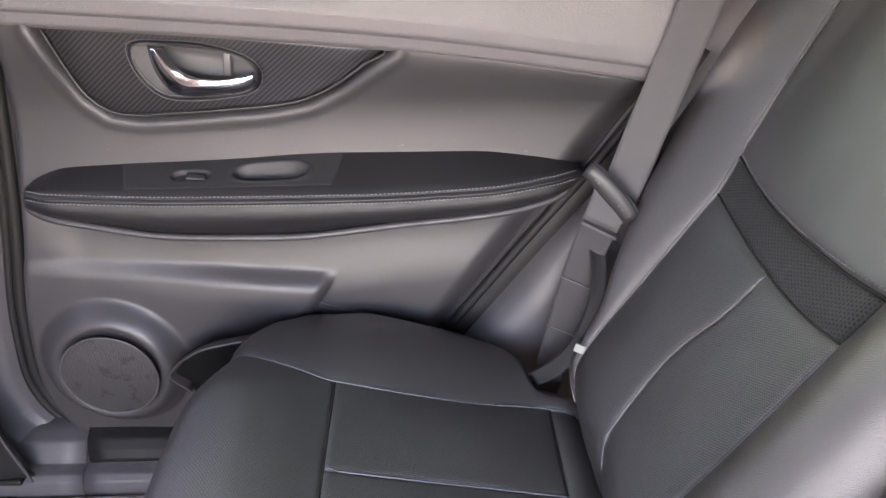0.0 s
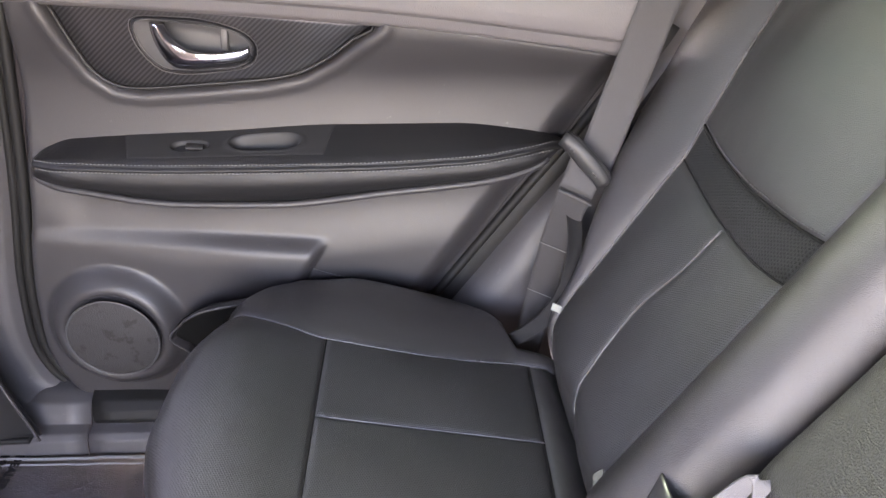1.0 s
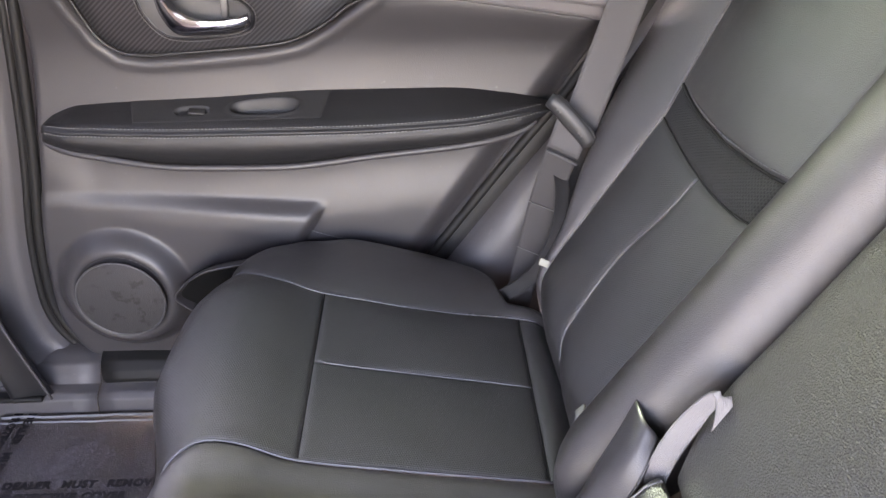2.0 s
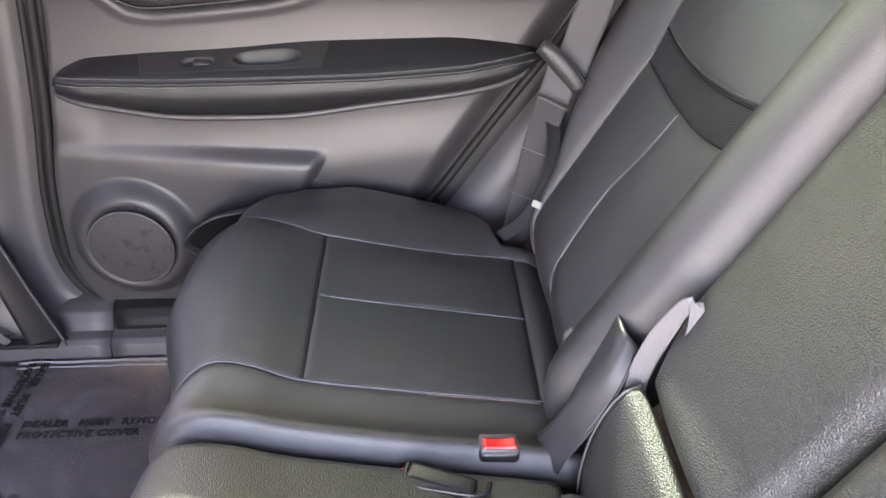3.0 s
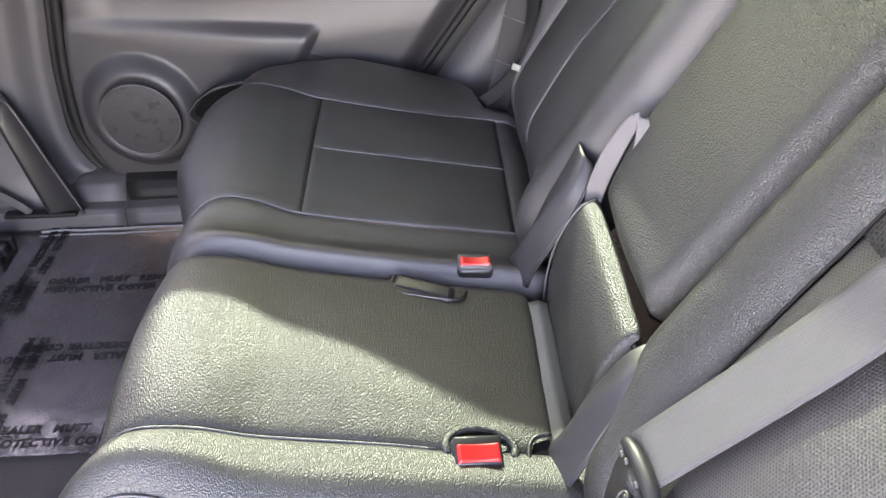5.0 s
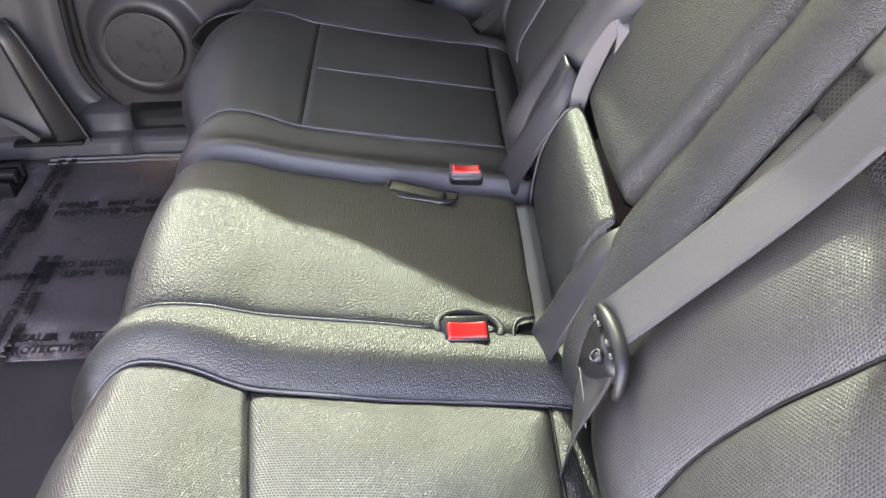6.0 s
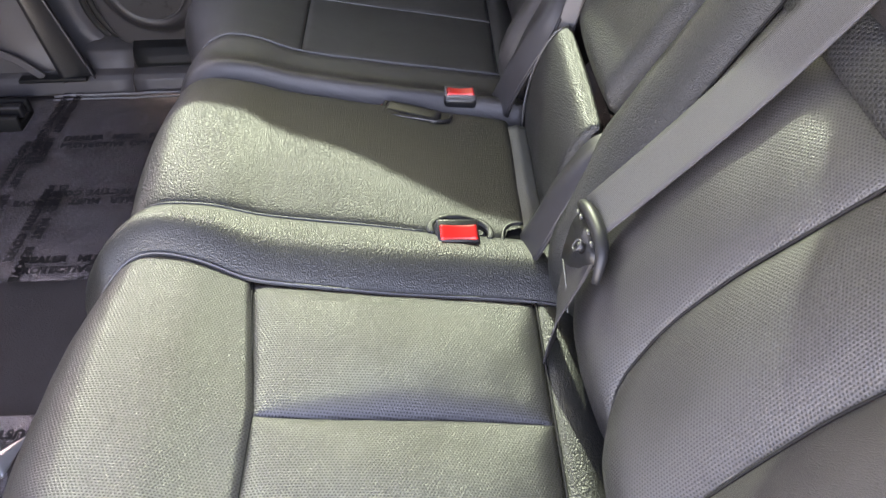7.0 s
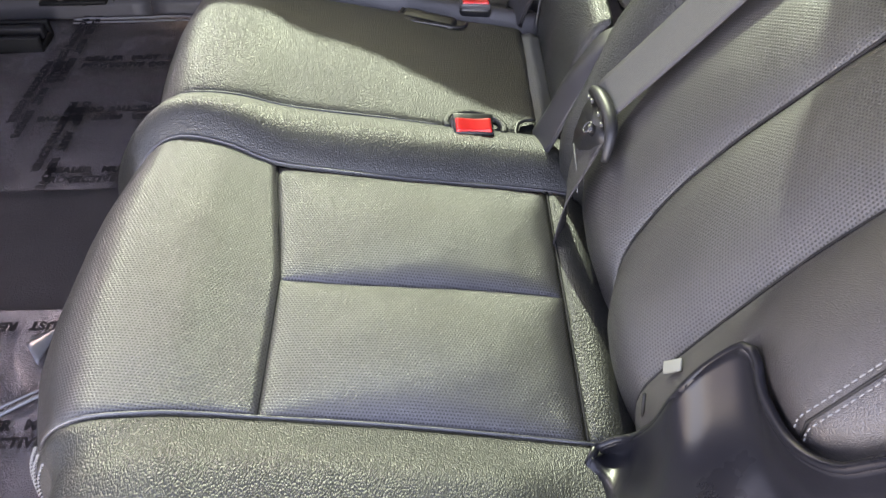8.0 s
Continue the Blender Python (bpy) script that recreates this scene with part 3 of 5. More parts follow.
def far_back():
    back = thing("rear_bench_back", "black leather rear backrest with perforated insert and dark mesh band", "seat back", group="rear backrests")
    top = 0.85
    edge_in = table((bs(0), 0.40), (bs(0.10), 0.385), (bs(0.22), 0.368), (bs(0.8), 0.368))
    y1, y2 = const(0.492), table((bs(0.03), 0.606), (bs(0.06), 0.63), (bs(0.16), 0.642), (bs(0.25), 0.622), (bs(0.30), 0.617))
    y3 = table((bs(0), 0.765), (bs(0.10), 0.775), (bs(0.31), 0.775), (bs(0.36), 0.792), (bs(0.53), 0.835), (bs(0.85), 0.90))
    edge_out = table((bs(0), 0.788), (bs(0.10), 0.808), (bs(0.2), 0.858), (bs(0.35), 0.930), (bs(0.46), 0.958), (bs(0.85), 0.985))
    line_a = table((0.492, 0.314), (0.53, 0.3055), (0.563, 0.3015), (0.60, 0.2995), (0.641, 0.2995), (0.70, 0.302), (0.775, 0.307))
    line_b = table((0.492, 0.362), (0.54, 0.353), (0.588, 0.347), (0.63, 0.343), (0.68, 0.342), (0.73, 0.344), (0.785, 0.351))
    band_a = lambda v: bs(line_a(0.492 + 0.283 * v))
    band_b = lambda v: bs(line_b(0.492 + 0.293 * v))

    def bulge(p, y):
        k = min(max((y - 0.368) / 0.124, 0), 1)
        return 0.034 * math.sin(math.pi * min(1, k * 0.9 + 0.1)) if y < 0.492 else 0.0

    def wing(p, y):
        a, b = y3(p), edge_out(p)
        return 0.030 * (0.2 + 0.8 * smooth(bs(0.04), bs(0.26), p)) * math.sin(math.pi * min(max((y - a) / (b - a), 0), 1) * 0.8)

    def puff(p, y):
        return 0.014 * math.sin(math.pi * min(max((y - 0.492) / 0.29, 0), 1)) * min(1, max(0, (p - bs(0.35)) / 0.1))

    part("inner_bolster", panel(BACK, const(0), const(bs(top)), edge_in, y1, 0.0, rolls="y", radius=0.03, skirt=0.06, nu=80, nv=34, sewn="z", lift=bulge), M_FINE, back)
    part("insert_panel", panel(BACK, const(0), lambda v: bs(line_a(0.492 + 0.125 * v)), y1, y2, 0.004, nv=30, sewn="qyz"), M_PERF, back, "perforated leather insert")
    part("insert_panel", panel(BACK, const(0), lambda v: bs(line_a(0.617 + 0.158 * v)), y2, y3, 0.007, nv=30, sewn="qyz"), M_PERF, back, "perforated leather insert")
    part("band_panel", panel(BACK, band_a, band_b, y1, y3, 0.002, nu=10, nv=50), M_BAND, back, "dark mesh leather band")
    part("upper_panel", panel(BACK, band_b, const(bs(top)), y1, y3, 0.0, nu=60, nv=50, sewn="pyz", lift=puff), M_FINE, back)
    part("outer_bolster", panel(BACK, const(0), const(bs(top)), y3, edge_out, 0.0, rolls="z", radius=0.03, skirt=0.08, nu=80, nv=34, sewn="y", lift=wing), M_FINE, back)
    part("piping", piping(BACK, [(p, y2(p)) for p in np.linspace(bs(0.03), bs(0.296), 20)], 0.0012), M_PIPE, back)
    part("piping", piping(BACK, [(p, y3(p)) for p in np.linspace(bs(0.0), bs(0.8), 24)], 0.0012), M_PIPE, back)
    part("seam", piping(BACK, [(band_a(v), y1(0) + (y3(bs(0.3)) - 0.492) * v) for v in np.linspace(0, 1, 12)], 0.0012, -0.003), M_CREASE, back)
    part("seam", piping(BACK, [(band_b(v), 0.492 + (y3(bs(0.35)) - 0.492) * v) for v in np.linspace(0, 1, 12)], 0.0018, -0.003), M_CREASE, back)
    row = [BACK.place(band_b(v) + 0.005, 0.495 + (y3(bs(0.35)) - 0.498) * v, 0.0) for v in np.linspace(0.01, 0.99, 50)]
    tagged(part("stitching", stitches(row, (-0.86, 0, 0.51), 0.004, 0.0055, 0.0008), M_PIPE, back), kind="stuff")
    return back


def near_back():
    back = thing("rear_bench_back", "wide black leather rear backrest with perforated insert, in patchy sun", "seat back", group="rear backrests")
    top = 0.85
    edge_in = table((bs(0), 0.075), (bs(0.06), 0.093), (bs(0.108), 0.121), (bs(0.14), 0.136), (bs(0.3), 0.142), (bs(0.85), 0.135))
    y1 = table((bs(0), 0.010), (bs(0.05), 0.018), (bs(0.107), 0.042), (bs(0.19), 0.054), (bs(0.36), 0.06), (bs(0.85), 0.06))
    y2 = table((bs(0.03), -0.137), (bs(0.067), -0.118), (bs(0.117), -0.111), (bs(0.18), -0.117), (bs(0.237), -0.13), (bs(0.31), -0.148))
    y3 = table((bs(0), -0.25), (bs(0.12), -0.247), (bs(0.19), -0.249), (bs(0.25), -0.256), (bs(0.4), -0.275), (bs(0.85), -0.33))
    edge_out = table((bs(0), -0.375), (bs(0.16), -0.395), (bs(0.3), -0.43), (bs(0.85), -0.47))
    band_a, band_b = const(bs(0.313)), const(bs(0.352))

    def bulge(p, y):
        a, b = y1(p), edge_in(p)
        return 0.018 * math.sin(math.pi * min(max((y - a) / (b - a), 0), 1) * 0.85)

    def wing(p, y):
        k = min(max((y3(p) - y) / 0.15, 0), 1)
        rim = bs(rim_s(-y))
        return 0.034 * math.sin(math.pi * k * 0.8) * smooth(bs(0.0), bs(0.14), p) - 0.045 * smooth(rim + 0.004, rim - 0.045, p) * smooth(0.272, 0.284, -y)
    rim_s = table((0.270, -0.02), (0.284, 0.02), (0.292, 0.065), (0.298, 0.12), (0.302, 0.165), (0.334, 0.17), (0.367, 0.175), (0.39, 0.195), (0.42, 0.27), (0.48, 0.40))

    part("inner_bolster", panel(BACK, const(0), const(bs(top)), y1, edge_in, 0.0, rolls="z", radius=0.03, skirt=0.06, nu=80, nv=34, sewn="y", lift=bulge), M_COARSE, back)
    part("insert_panel", panel(BACK, const(0), band_a, y2, y1, 0.010, nv=40, sewn="qyz", wide=0.040, seam=0.006), M_PERF, back, "perforated leather insert")
    part("insert_panel", panel(BACK, const(0), band_a, y3, y2, 0.010, nv=40, sewn="qyz", wide=0.04, seam=0.009), M_PERF, back, "perforated leather insert")
    part("band_panel", panel(BACK, band_a, band_b, y3, y1, 0.002, nu=10, nv=50), M_BAND, back, "dark mesh leather band")
    part("upper_panel", panel(BACK, band_b, const(bs(top)), y3, y1, 0.012, nu=60, nv=50, sewn="pyz"), M_FINE, back)
    part("outer_bolster", panel(BACK, const(0), const(bs(top)), edge_out, y3, 0.0, rolls="y", radius=0.035, skirt=0.08, nu=80, nv=34, sewn="z", lift=wing), M_FINE, back)
    part("seam", piping(BACK, [(p, y2(p)) for p in np.linspace(bs(0.0), bs(0.313), 20)], 0.0014, -0.006), M_CREASE, back)
    part("seam", piping(BACK, [(p, y3(p)) for p in np.linspace(bs(0.0), bs(0.8), 24)], 0.0012, -0.003), M_CREASE, back)
    part("seam", piping(BACK, [(p, y1(p)) for p in np.linspace(bs(0.0), bs(0.8), 24)], 0.0012, -0.003), M_CREASE, back)
    for q in (-0.361, -0.3685):
        row = [BACK.place(bs(s), q + 0.01 * s, wing(bs(s), q) + 0.0015) for s in np.linspace(0.168, 0.5, 80)]
        tagged(part("stitching", stitches(row, (-0.7, -0.4, 0.5), 0.0034, 0.0048, 0.0005), M_THREAD, back, "grey thread double stitching"), kind="stuff")
    row = [BACK.place(bs(s), -0.3648 + 0.01 * s, wing(bs(s), -0.3648) + 0.0006) for s in np.linspace(0.165, 0.5, 30)]
    part("seam", tube(row, 0.0010), M_CREASE, back)
    return back


def centre_armrest():
    """The folded-up middle armrest: a thick rounded slab between the two backrests."""
    arm = thing("centre_armrest", "folded-up black coarse leather centre armrest with rounded edges", "armrest")
    y0, y1 = 0.140, 0.366
    def fn(s, t):
        p = bs(0.131) + spread(s) * 0.712
        # lower corner beside the strap is cut back in a curve
        k = max(0.0, 1 - (p - bs(0.131)) / 0.11)
        a, b = y0 + 0.010 * k ** 3, y1 - 0.040 * k ** 2
        tt = spread(t)
        y = a + (b - a) * tt
        d = min(y - a, b - y)
        e = min(d, (p - bs(0.131)) * 1.1)
        R = 0.030
        h = 0.014 - R + R * edge_round(e, R) + 0.006 * math.sin(math.pi * tt) - (0.05 if d < 1e-6 or s == 0 else 0.0)
        q = BACK.place(p, y, h)
        return BACK.place(p, y, h + 0.0015 * noise.noise(q * 9)), (p, y)
    part("pad", sheet(fn, 80, 60), M_COARSE, arm)

    def lower(s, t):
        y = y0 + 0.01 + (y1 - 0.056 - y0 - 0.01) * t
        return BACK.place(bs(0.133), y, 0.0 - 0.10 * s), (s, t)
    # shade of the gap under the armrest, put in as near-black
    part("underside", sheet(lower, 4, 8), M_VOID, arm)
    return arm


def roll_pad():
    pad = thing("backrest_roll", "rounded black leather roll between the cushion and the folded armrest", "seat pad")
    path = Profile([(0.178, 0.20), (0.176, 0.262), (0.180, 0.305), (0.189, 0.340), (0.201, 0.366), (0.214, 0.382), (0.227, 0.380), (0.232, 0.33)])

    def fn(s, t):
        p = s * path.run[-1]
        y = 0.128 + 0.212 * spread(t)
        d = min(y - 0.128, 0.340 - y)
        sag = 0.012 * (1 - edge_round(d, 0.010)) + 0.002 * (1 - math.sin(math.pi * t))
        q = path.place(p, y, -sag)
        return path.place(p, y, -sag + 0.002 * noise.noise(q * 14)), (p, y)
    part("cover", sheet(fn, 50, 50), M_COARSE, pad)
    part("end_seam", tube([path.place(p, 0.330 - 0.03 * (p > 0.2), 0.001) for p in np.linspace(0.03, 0.2, 12)], 0.0012), M_PIPE, pad)
    return pad


def gap_strip():
    strip = thing("filler_strip", "narrow grey filler strip behind the middle cushion", "trim")

    def fn(s, t):
        y = 0.112 + 0.20 * t
        x0, x1 = 0.150 + 0.002 * t, 0.178
        prof = [(0.0, -0.06), (0.0, -0.008), (0.004, 0.0), (0.5, 0.003), (0.96, -0.002), (1.0, -0.05)]
        k = s * 5
        a, b = prof[min(int(k), 4)], prof[min(int(k), 4) + 1]
        f = k - min(int(k), 4)
        return Vector((x0 + (x1 - x0) * (a[0] + (b[0] - a[0]) * f), y, 0.262 + a[1] + (b[1] - a[1]) * f)), (s, t)
    part("cover", thicken(sheet(fn, 20, 24), 0.002), M_GREY, strip)
    return strip


def hinge_cover(name_label, left, right, bow):
    """A moulded shell that hides the backrest's hinge: lofted between two edge lines."""
    ob = thing("hinge_cover", name_label, "trim", group="hinge covers")
    A, B = glide(left, 0.01), glide(right, 0.01)

    def pick(L, s):
        k = s * (len(L) - 1)
        i = min(int(k), len(L) - 2)
        return L[i].lerp(L[i + 1], k - i)

    def fn(s, t):
        a, b = pick(A, s), pick(B, s)
        up = Vector((-0.5, -0.35, 0.6)).normalized()
        fold = 0.18 + 0.50 * smooth(0.35, 0.9, s)          # the crest wanders across as the shell turns
        rise = t / fold if t < fold else (1 - t) / (1 - fold)
        return a.lerp(b, t) + up * bow * smooth(-0.25, 1.0, rise) * (0.7 + 0.5 * s), (s, t)
    part("shell", thicken(sheet(fn, 36, 22), 0.003), M_SHELL, ob)
    part("rim", tube(A, 0.0020, 8), M_SHELL, ob)
    part("rim", tube(B, 0.0018, 8), M_SHELL, ob)
    return ob


def buckle(at, turn, label, length=0.07, wide=0.046, deep=0.03, rise=0.006, collar=None):
    """A belt buckle: body, collar and red push button. Local z runs out of the body towards the button."""
    ob = thing("belt_buckle", label, "belt buckle", group="belt buckles")
    m = Matrix.Translation(at) @ turn
    part("body", rbox((wide, deep, length), 0.006, m @ Matrix.Translation((0, 0, -length / 2)), 3), M_DARK, ob, "black plastic body")
    part("collar", rbox((wide - 0.003, deep - 0.003, rise), 0.0025, m @ Matrix.Translation((0, 0, 0.0045 - rise / 2)), 2), collar or M_DARK, ob, "plastic collar round the button")

    def top(s, t):
        x, y = (s - 0.5) * (wide - 0.007), (t - 0.5) * (deep - 0.012) - 0.003
        e = min(edge_round((0.5 - abs(s - 0.5)) * wide, 0.004), edge_round((0.5 - abs(t - 0.5)) * deep, 0.004))
        return m @ Vector((x, y, 0.0035 + 0.0045 * e - 0.002 * math.cos((s - 0.5) * math.pi))), (s, t)
    part("button", sheet(top, 24, 14), M_RED, ob, "red push button")
    return ob


# ---- the car's shell ----
def plate(name, points, mat, label="", category="", thick=0.02, parent=None):
    """A flat plate from its corner points, given a thickness."""
    bm = bmesh.new()
    bm.faces.new([bm.verts.new(p) for p in points])
    thicken(bm, thick)
    ob = mesh_object(name, bm, mat, parent, False)
    return tagged(ob, label, category, kind="structure")


def shell():
    FAR, NEAR, ROOF = 0.99, -0.46, 1.16
    plate("ground", [(-300, -300, -0.42), (300, -300, -0.42), (300, 300, -0.42), (-300, 300, -0.42)], M_GROUND, "pale concrete car park", "ground", 0.05)
    plate("floor", [(-1.5, NEAR, -0.004), (1.3, NEAR, -0.004), (1.3, FAR, -0.004), (-1.5, FAR, -0.004)], M_CARPET, "dark car floor carpet", "floor", 0.03)
    plate("ceiling", [(-1.1, NEAR + 0.12, ROOF), (1.2, NEAR + 0.12, ROOF), (1.2, FAR - 0.16, ROOF), (-1.1, FAR - 0.16, ROOF)], M_LINER, "unseen headliner, darkened to cut reflected light", "ceiling", 0.04)
    # far side above the sill: pillars round the windows
    plate("wall_far_rail", [(-1.1, 0.83, 1.165), (1.2, 0.83, 1.165), (1.2, 0.87, 1.128), (-1.1, 0.87, 1.128)], M_ROOF, "roof rail lining", "wall", 0.05)
    # the pillar's front edge is bent to limit the sun on the backrests
    plate("wall_far_pillar", [(x, 0.955 - 0.1875 * (z - 0.74), z) for x, z in ((0.170, 0.74), (1.2, 0.74), (1.2, 1.14), (0.225, 1.14), (0.19, 1.0), (0.172, 0.93))], M_ROOF, "pale rear pillar lining", "wall", 0.04)
    plate("wall_far_post", [(-0.66, 0.985, 0.70), (-0.54, 0.985, 0.70), (-0.50, 0.88, 1.14), (-0.62, 0.88, 1.14)], M_TRIM, "door post lining", "wall", 0.04)
    plate("wall_far_side", [(0.20, 1.0, -0.1), (1.3, 1.0, -0.1), (1.3, 1.0, 0.82), (0.20, 1.0, 0.82)], M_TRIM, "rear side lining", "wall", 0.03)
    plate("wall_far_front", [(-1.5, 1.0, -0.1), (-0.5, 1.0, -0.1), (-0.5, 1.0, 0.72), (-1.5, 1.0, 0.72)], M_TRIM, "front side lining", "wall", 0.03)
    # an added, unseen partition blocks front light to seat height; the back closes at the cargo cover
    plate("wall_front", [(-1.05, NEAR, -0.1), (-1.05, FAR, -0.1), (-1.15, FAR, 1.0), (-1.15, NEAR, 1.0)], M_DARK, "unseen dark partition that blocks light from ahead", "wall", 0.05)
    plate("wall_back", [(1.2, NEAR, -0.1), (1.2, FAR, -0.1), (1.2, FAR, 0.85), (1.2, NEAR, 0.85)], M_TRIM, "cargo end lining", "wall", 0.05)
    plate("wall_near_rear", [(0.22, NEAR, -0.1), (1.2, NEAR, -0.1), (1.2, NEAR, 1.0), (0.52, NEAR, 1.0), (0.30, NEAR, 0.52)], M_TRIM, "near side lining behind the door opening", "wall", 0.05)
    # unseen, added to keep low light from the near side off the floor
    plate("wall_near_sill", [(-0.70, NEAR, -0.1), (0.25, NEAR, -0.1), (0.25, NEAR, 0.10), (-0.70, NEAR, 0.10)], M_TRIM, "unseen near sill that shades the floor", "wall", 0.04)
    plate("wall_near_front", [(-1.5, NEAR, -0.1), (-0.66, NEAR, -0.1), (-0.60, NEAR + 0.10, 1.15), (-1.5, NEAR + 0.10, 1.15)], M_TRIM, "near side lining ahead of the door opening", "wall", 0.05)
    # unseen; lower edge set for the light it lets in
    plate("wall_near_rail", [(-1.1, NEAR + 0.08, 1.00), (1.2, NEAR + 0.08, 1.00), (1.2, NEAR + 0.14, 1.165), (-1.1, NEAR + 0.14, 1.165)], M_LINER, "unseen near roof rail that limits light from the door opening", "wall", 0.05)
    plate("window_1", [(-0.56, 0.948, 0.70), (0.30, 0.948, 0.70), (0.30, 0.872, 1.15), (-0.56, 0.872, 1.15)], M_GLASS, "green-tinted privacy glass of the door window", "window", 0.004)
    # added sheets whose near-black colour keeps the seat's gaps in shade
    plate("wall_seat_back", [(0.46, NEAR, 0.0), (0.46, FAR, 0.0), (0.60, FAR, 0.80), (0.60, NEAR, 0.80)], M_VOID, "near-black sheet behind the rear seat, standing for shade", "wall", 0.02)
    plate("wall_seat_base", [(-0.22, NEAR + 0.06, 0.0), (-0.22, FAR - 0.1, 0.0), (-0.22, FAR - 0.1, 0.19), (-0.22, NEAR + 0.06, 0.19)], M_VOID, "near-black sheet under the rear seat, standing for shade", "wall", 0.02)


# ---- the far door ----
DOOR_FRONT = table((0.04, -0.49), (0.06, -0.515), (0.10, -0.553), (0.166, -0.570), (0.248, -0.565), (0.428, -0.532), (0.553, -0.512), (0.80, -0.48))
DOOR_REAR = table((0.04, -0.11), (0.266, 0.053), (0.386, 0.140), (0.477, 0.209), (0.528, 0.245), (0.65, 0.32), (0.85, 0.40))
SILL = table((-0.6, 0.762), (-0.275, 0.758), (-0.18, 0.749), (-0.11, 0.745), (0.03, 0.757), (0.10, 0.752), (0.16, 0.738), (0.5, 0.738))        # window sill height, bent so its shadow bounds the sun patch
CREASE = table((-0.6, 0.695), (-0.475, 0.688), (-0.261, 0.674), (-0.028, 0.655), (0.264, 0.617), (0.45, 0.59))


# outline of the glossy trim and of the groove round it, (x, z)
TRIM = [(-0.433, 0.684), (-0.30, 0.676), (-0.17, 0.667), (-0.038, 0.656), (-0.065, 0.636), (-0.096, 0.613), (-0.138, 0.592), (-0.187, 0.583),
        (-0.283, 0.576), (-0.345, 0.573), (-0.376, 0.578), (-0.400, 0.598), (-0.417, 0.636)]


def inside(poly, x, z):
    """How far (x, z) lies inside the polygon; negative outside."""
    best, cross = 9.0, False
    for (ax, az), (bx, bz) in zip(poly, poly[1:] + poly[:1]):
        dx, dz = bx - ax, bz - az
        k = min(max(((x - ax) * dx + (z - az) * dz) / (dx * dx + dz * dz), 0), 1)
        best = min(best, math.hypot(x - ax - k * dx, z - az - k * dz))
        if (az > z) != (bz > z) and x < ax + (z - az) / (bz - az) * dx:
            cross = not cross
    return best if cross else -best


def door_face(x, z):
    """The y of the door's lining at (x, z); less is nearer to the seat."""
    y = 0.930
    y += 0.012 * smooth(0.42, 0.56, z) * (1 - smooth(0.58, CREASE(x), z))          # hollow above the armrest
    y -= 0.010 * smooth(0.56, CREASE(x) - 0.004, z)
    # lower bin stands proud, its top edge falls to the rear
    lim = 0.372 - 0.075 * (x + 0.517)
    corner = -0.118 + 0.62 * (z - 0.344)
    binned = smooth(lim + 0.004, lim - 0.022, z) * smooth(corner + 0.006, corner - 0.018, x)
    binned *= 0.35 + 0.65 * smooth(-0.46, -0.18, x)
    y -= 0.017 * binned
    y += 0.018 * binned * smooth(lim - 0.04, lim - 0.12, z) * smooth(-0.30, -0.22, x)
    # speaker dome
    r = math.hypot(x + 0.441, (z - 0.2045) * 0.98)
    y -= 0.027 * smooth(0.108, 0.076, r) * (1 - 0.30 * smooth(0.074, 0.068, r))
    # crease under the armrest
    under = table((-0.5, 0.44), (-0.43, 0.425), (-0.304, 0.405), (-0.181, 0.405), (-0.034, 0.42), (0.112, 0.435), (0.2, 0.45))(x)
    y += 0.012 * smooth(under - 0.10, under - 0.01, z) * (1 - smooth(under, under + 0.03, z)) * smooth(-0.53, -0.45, x)
    # dish round the trim
    d = inside(TRIM, x, z)
    y += 0.030 * smooth(-0.013, -0.001, d) - 0.003 * math.exp(-((d + 0.017) / 0.007) ** 2)
    # front edge turns outwards
    y += 0.03 * smooth(0.016, 0.0, x - DOOR_FRONT(z)) + 0.028 * smooth(0.055, 0.0, DOOR_REAR(z) - x)
    y += 0.03 * smooth(0.075, 0.05, z)
    return y


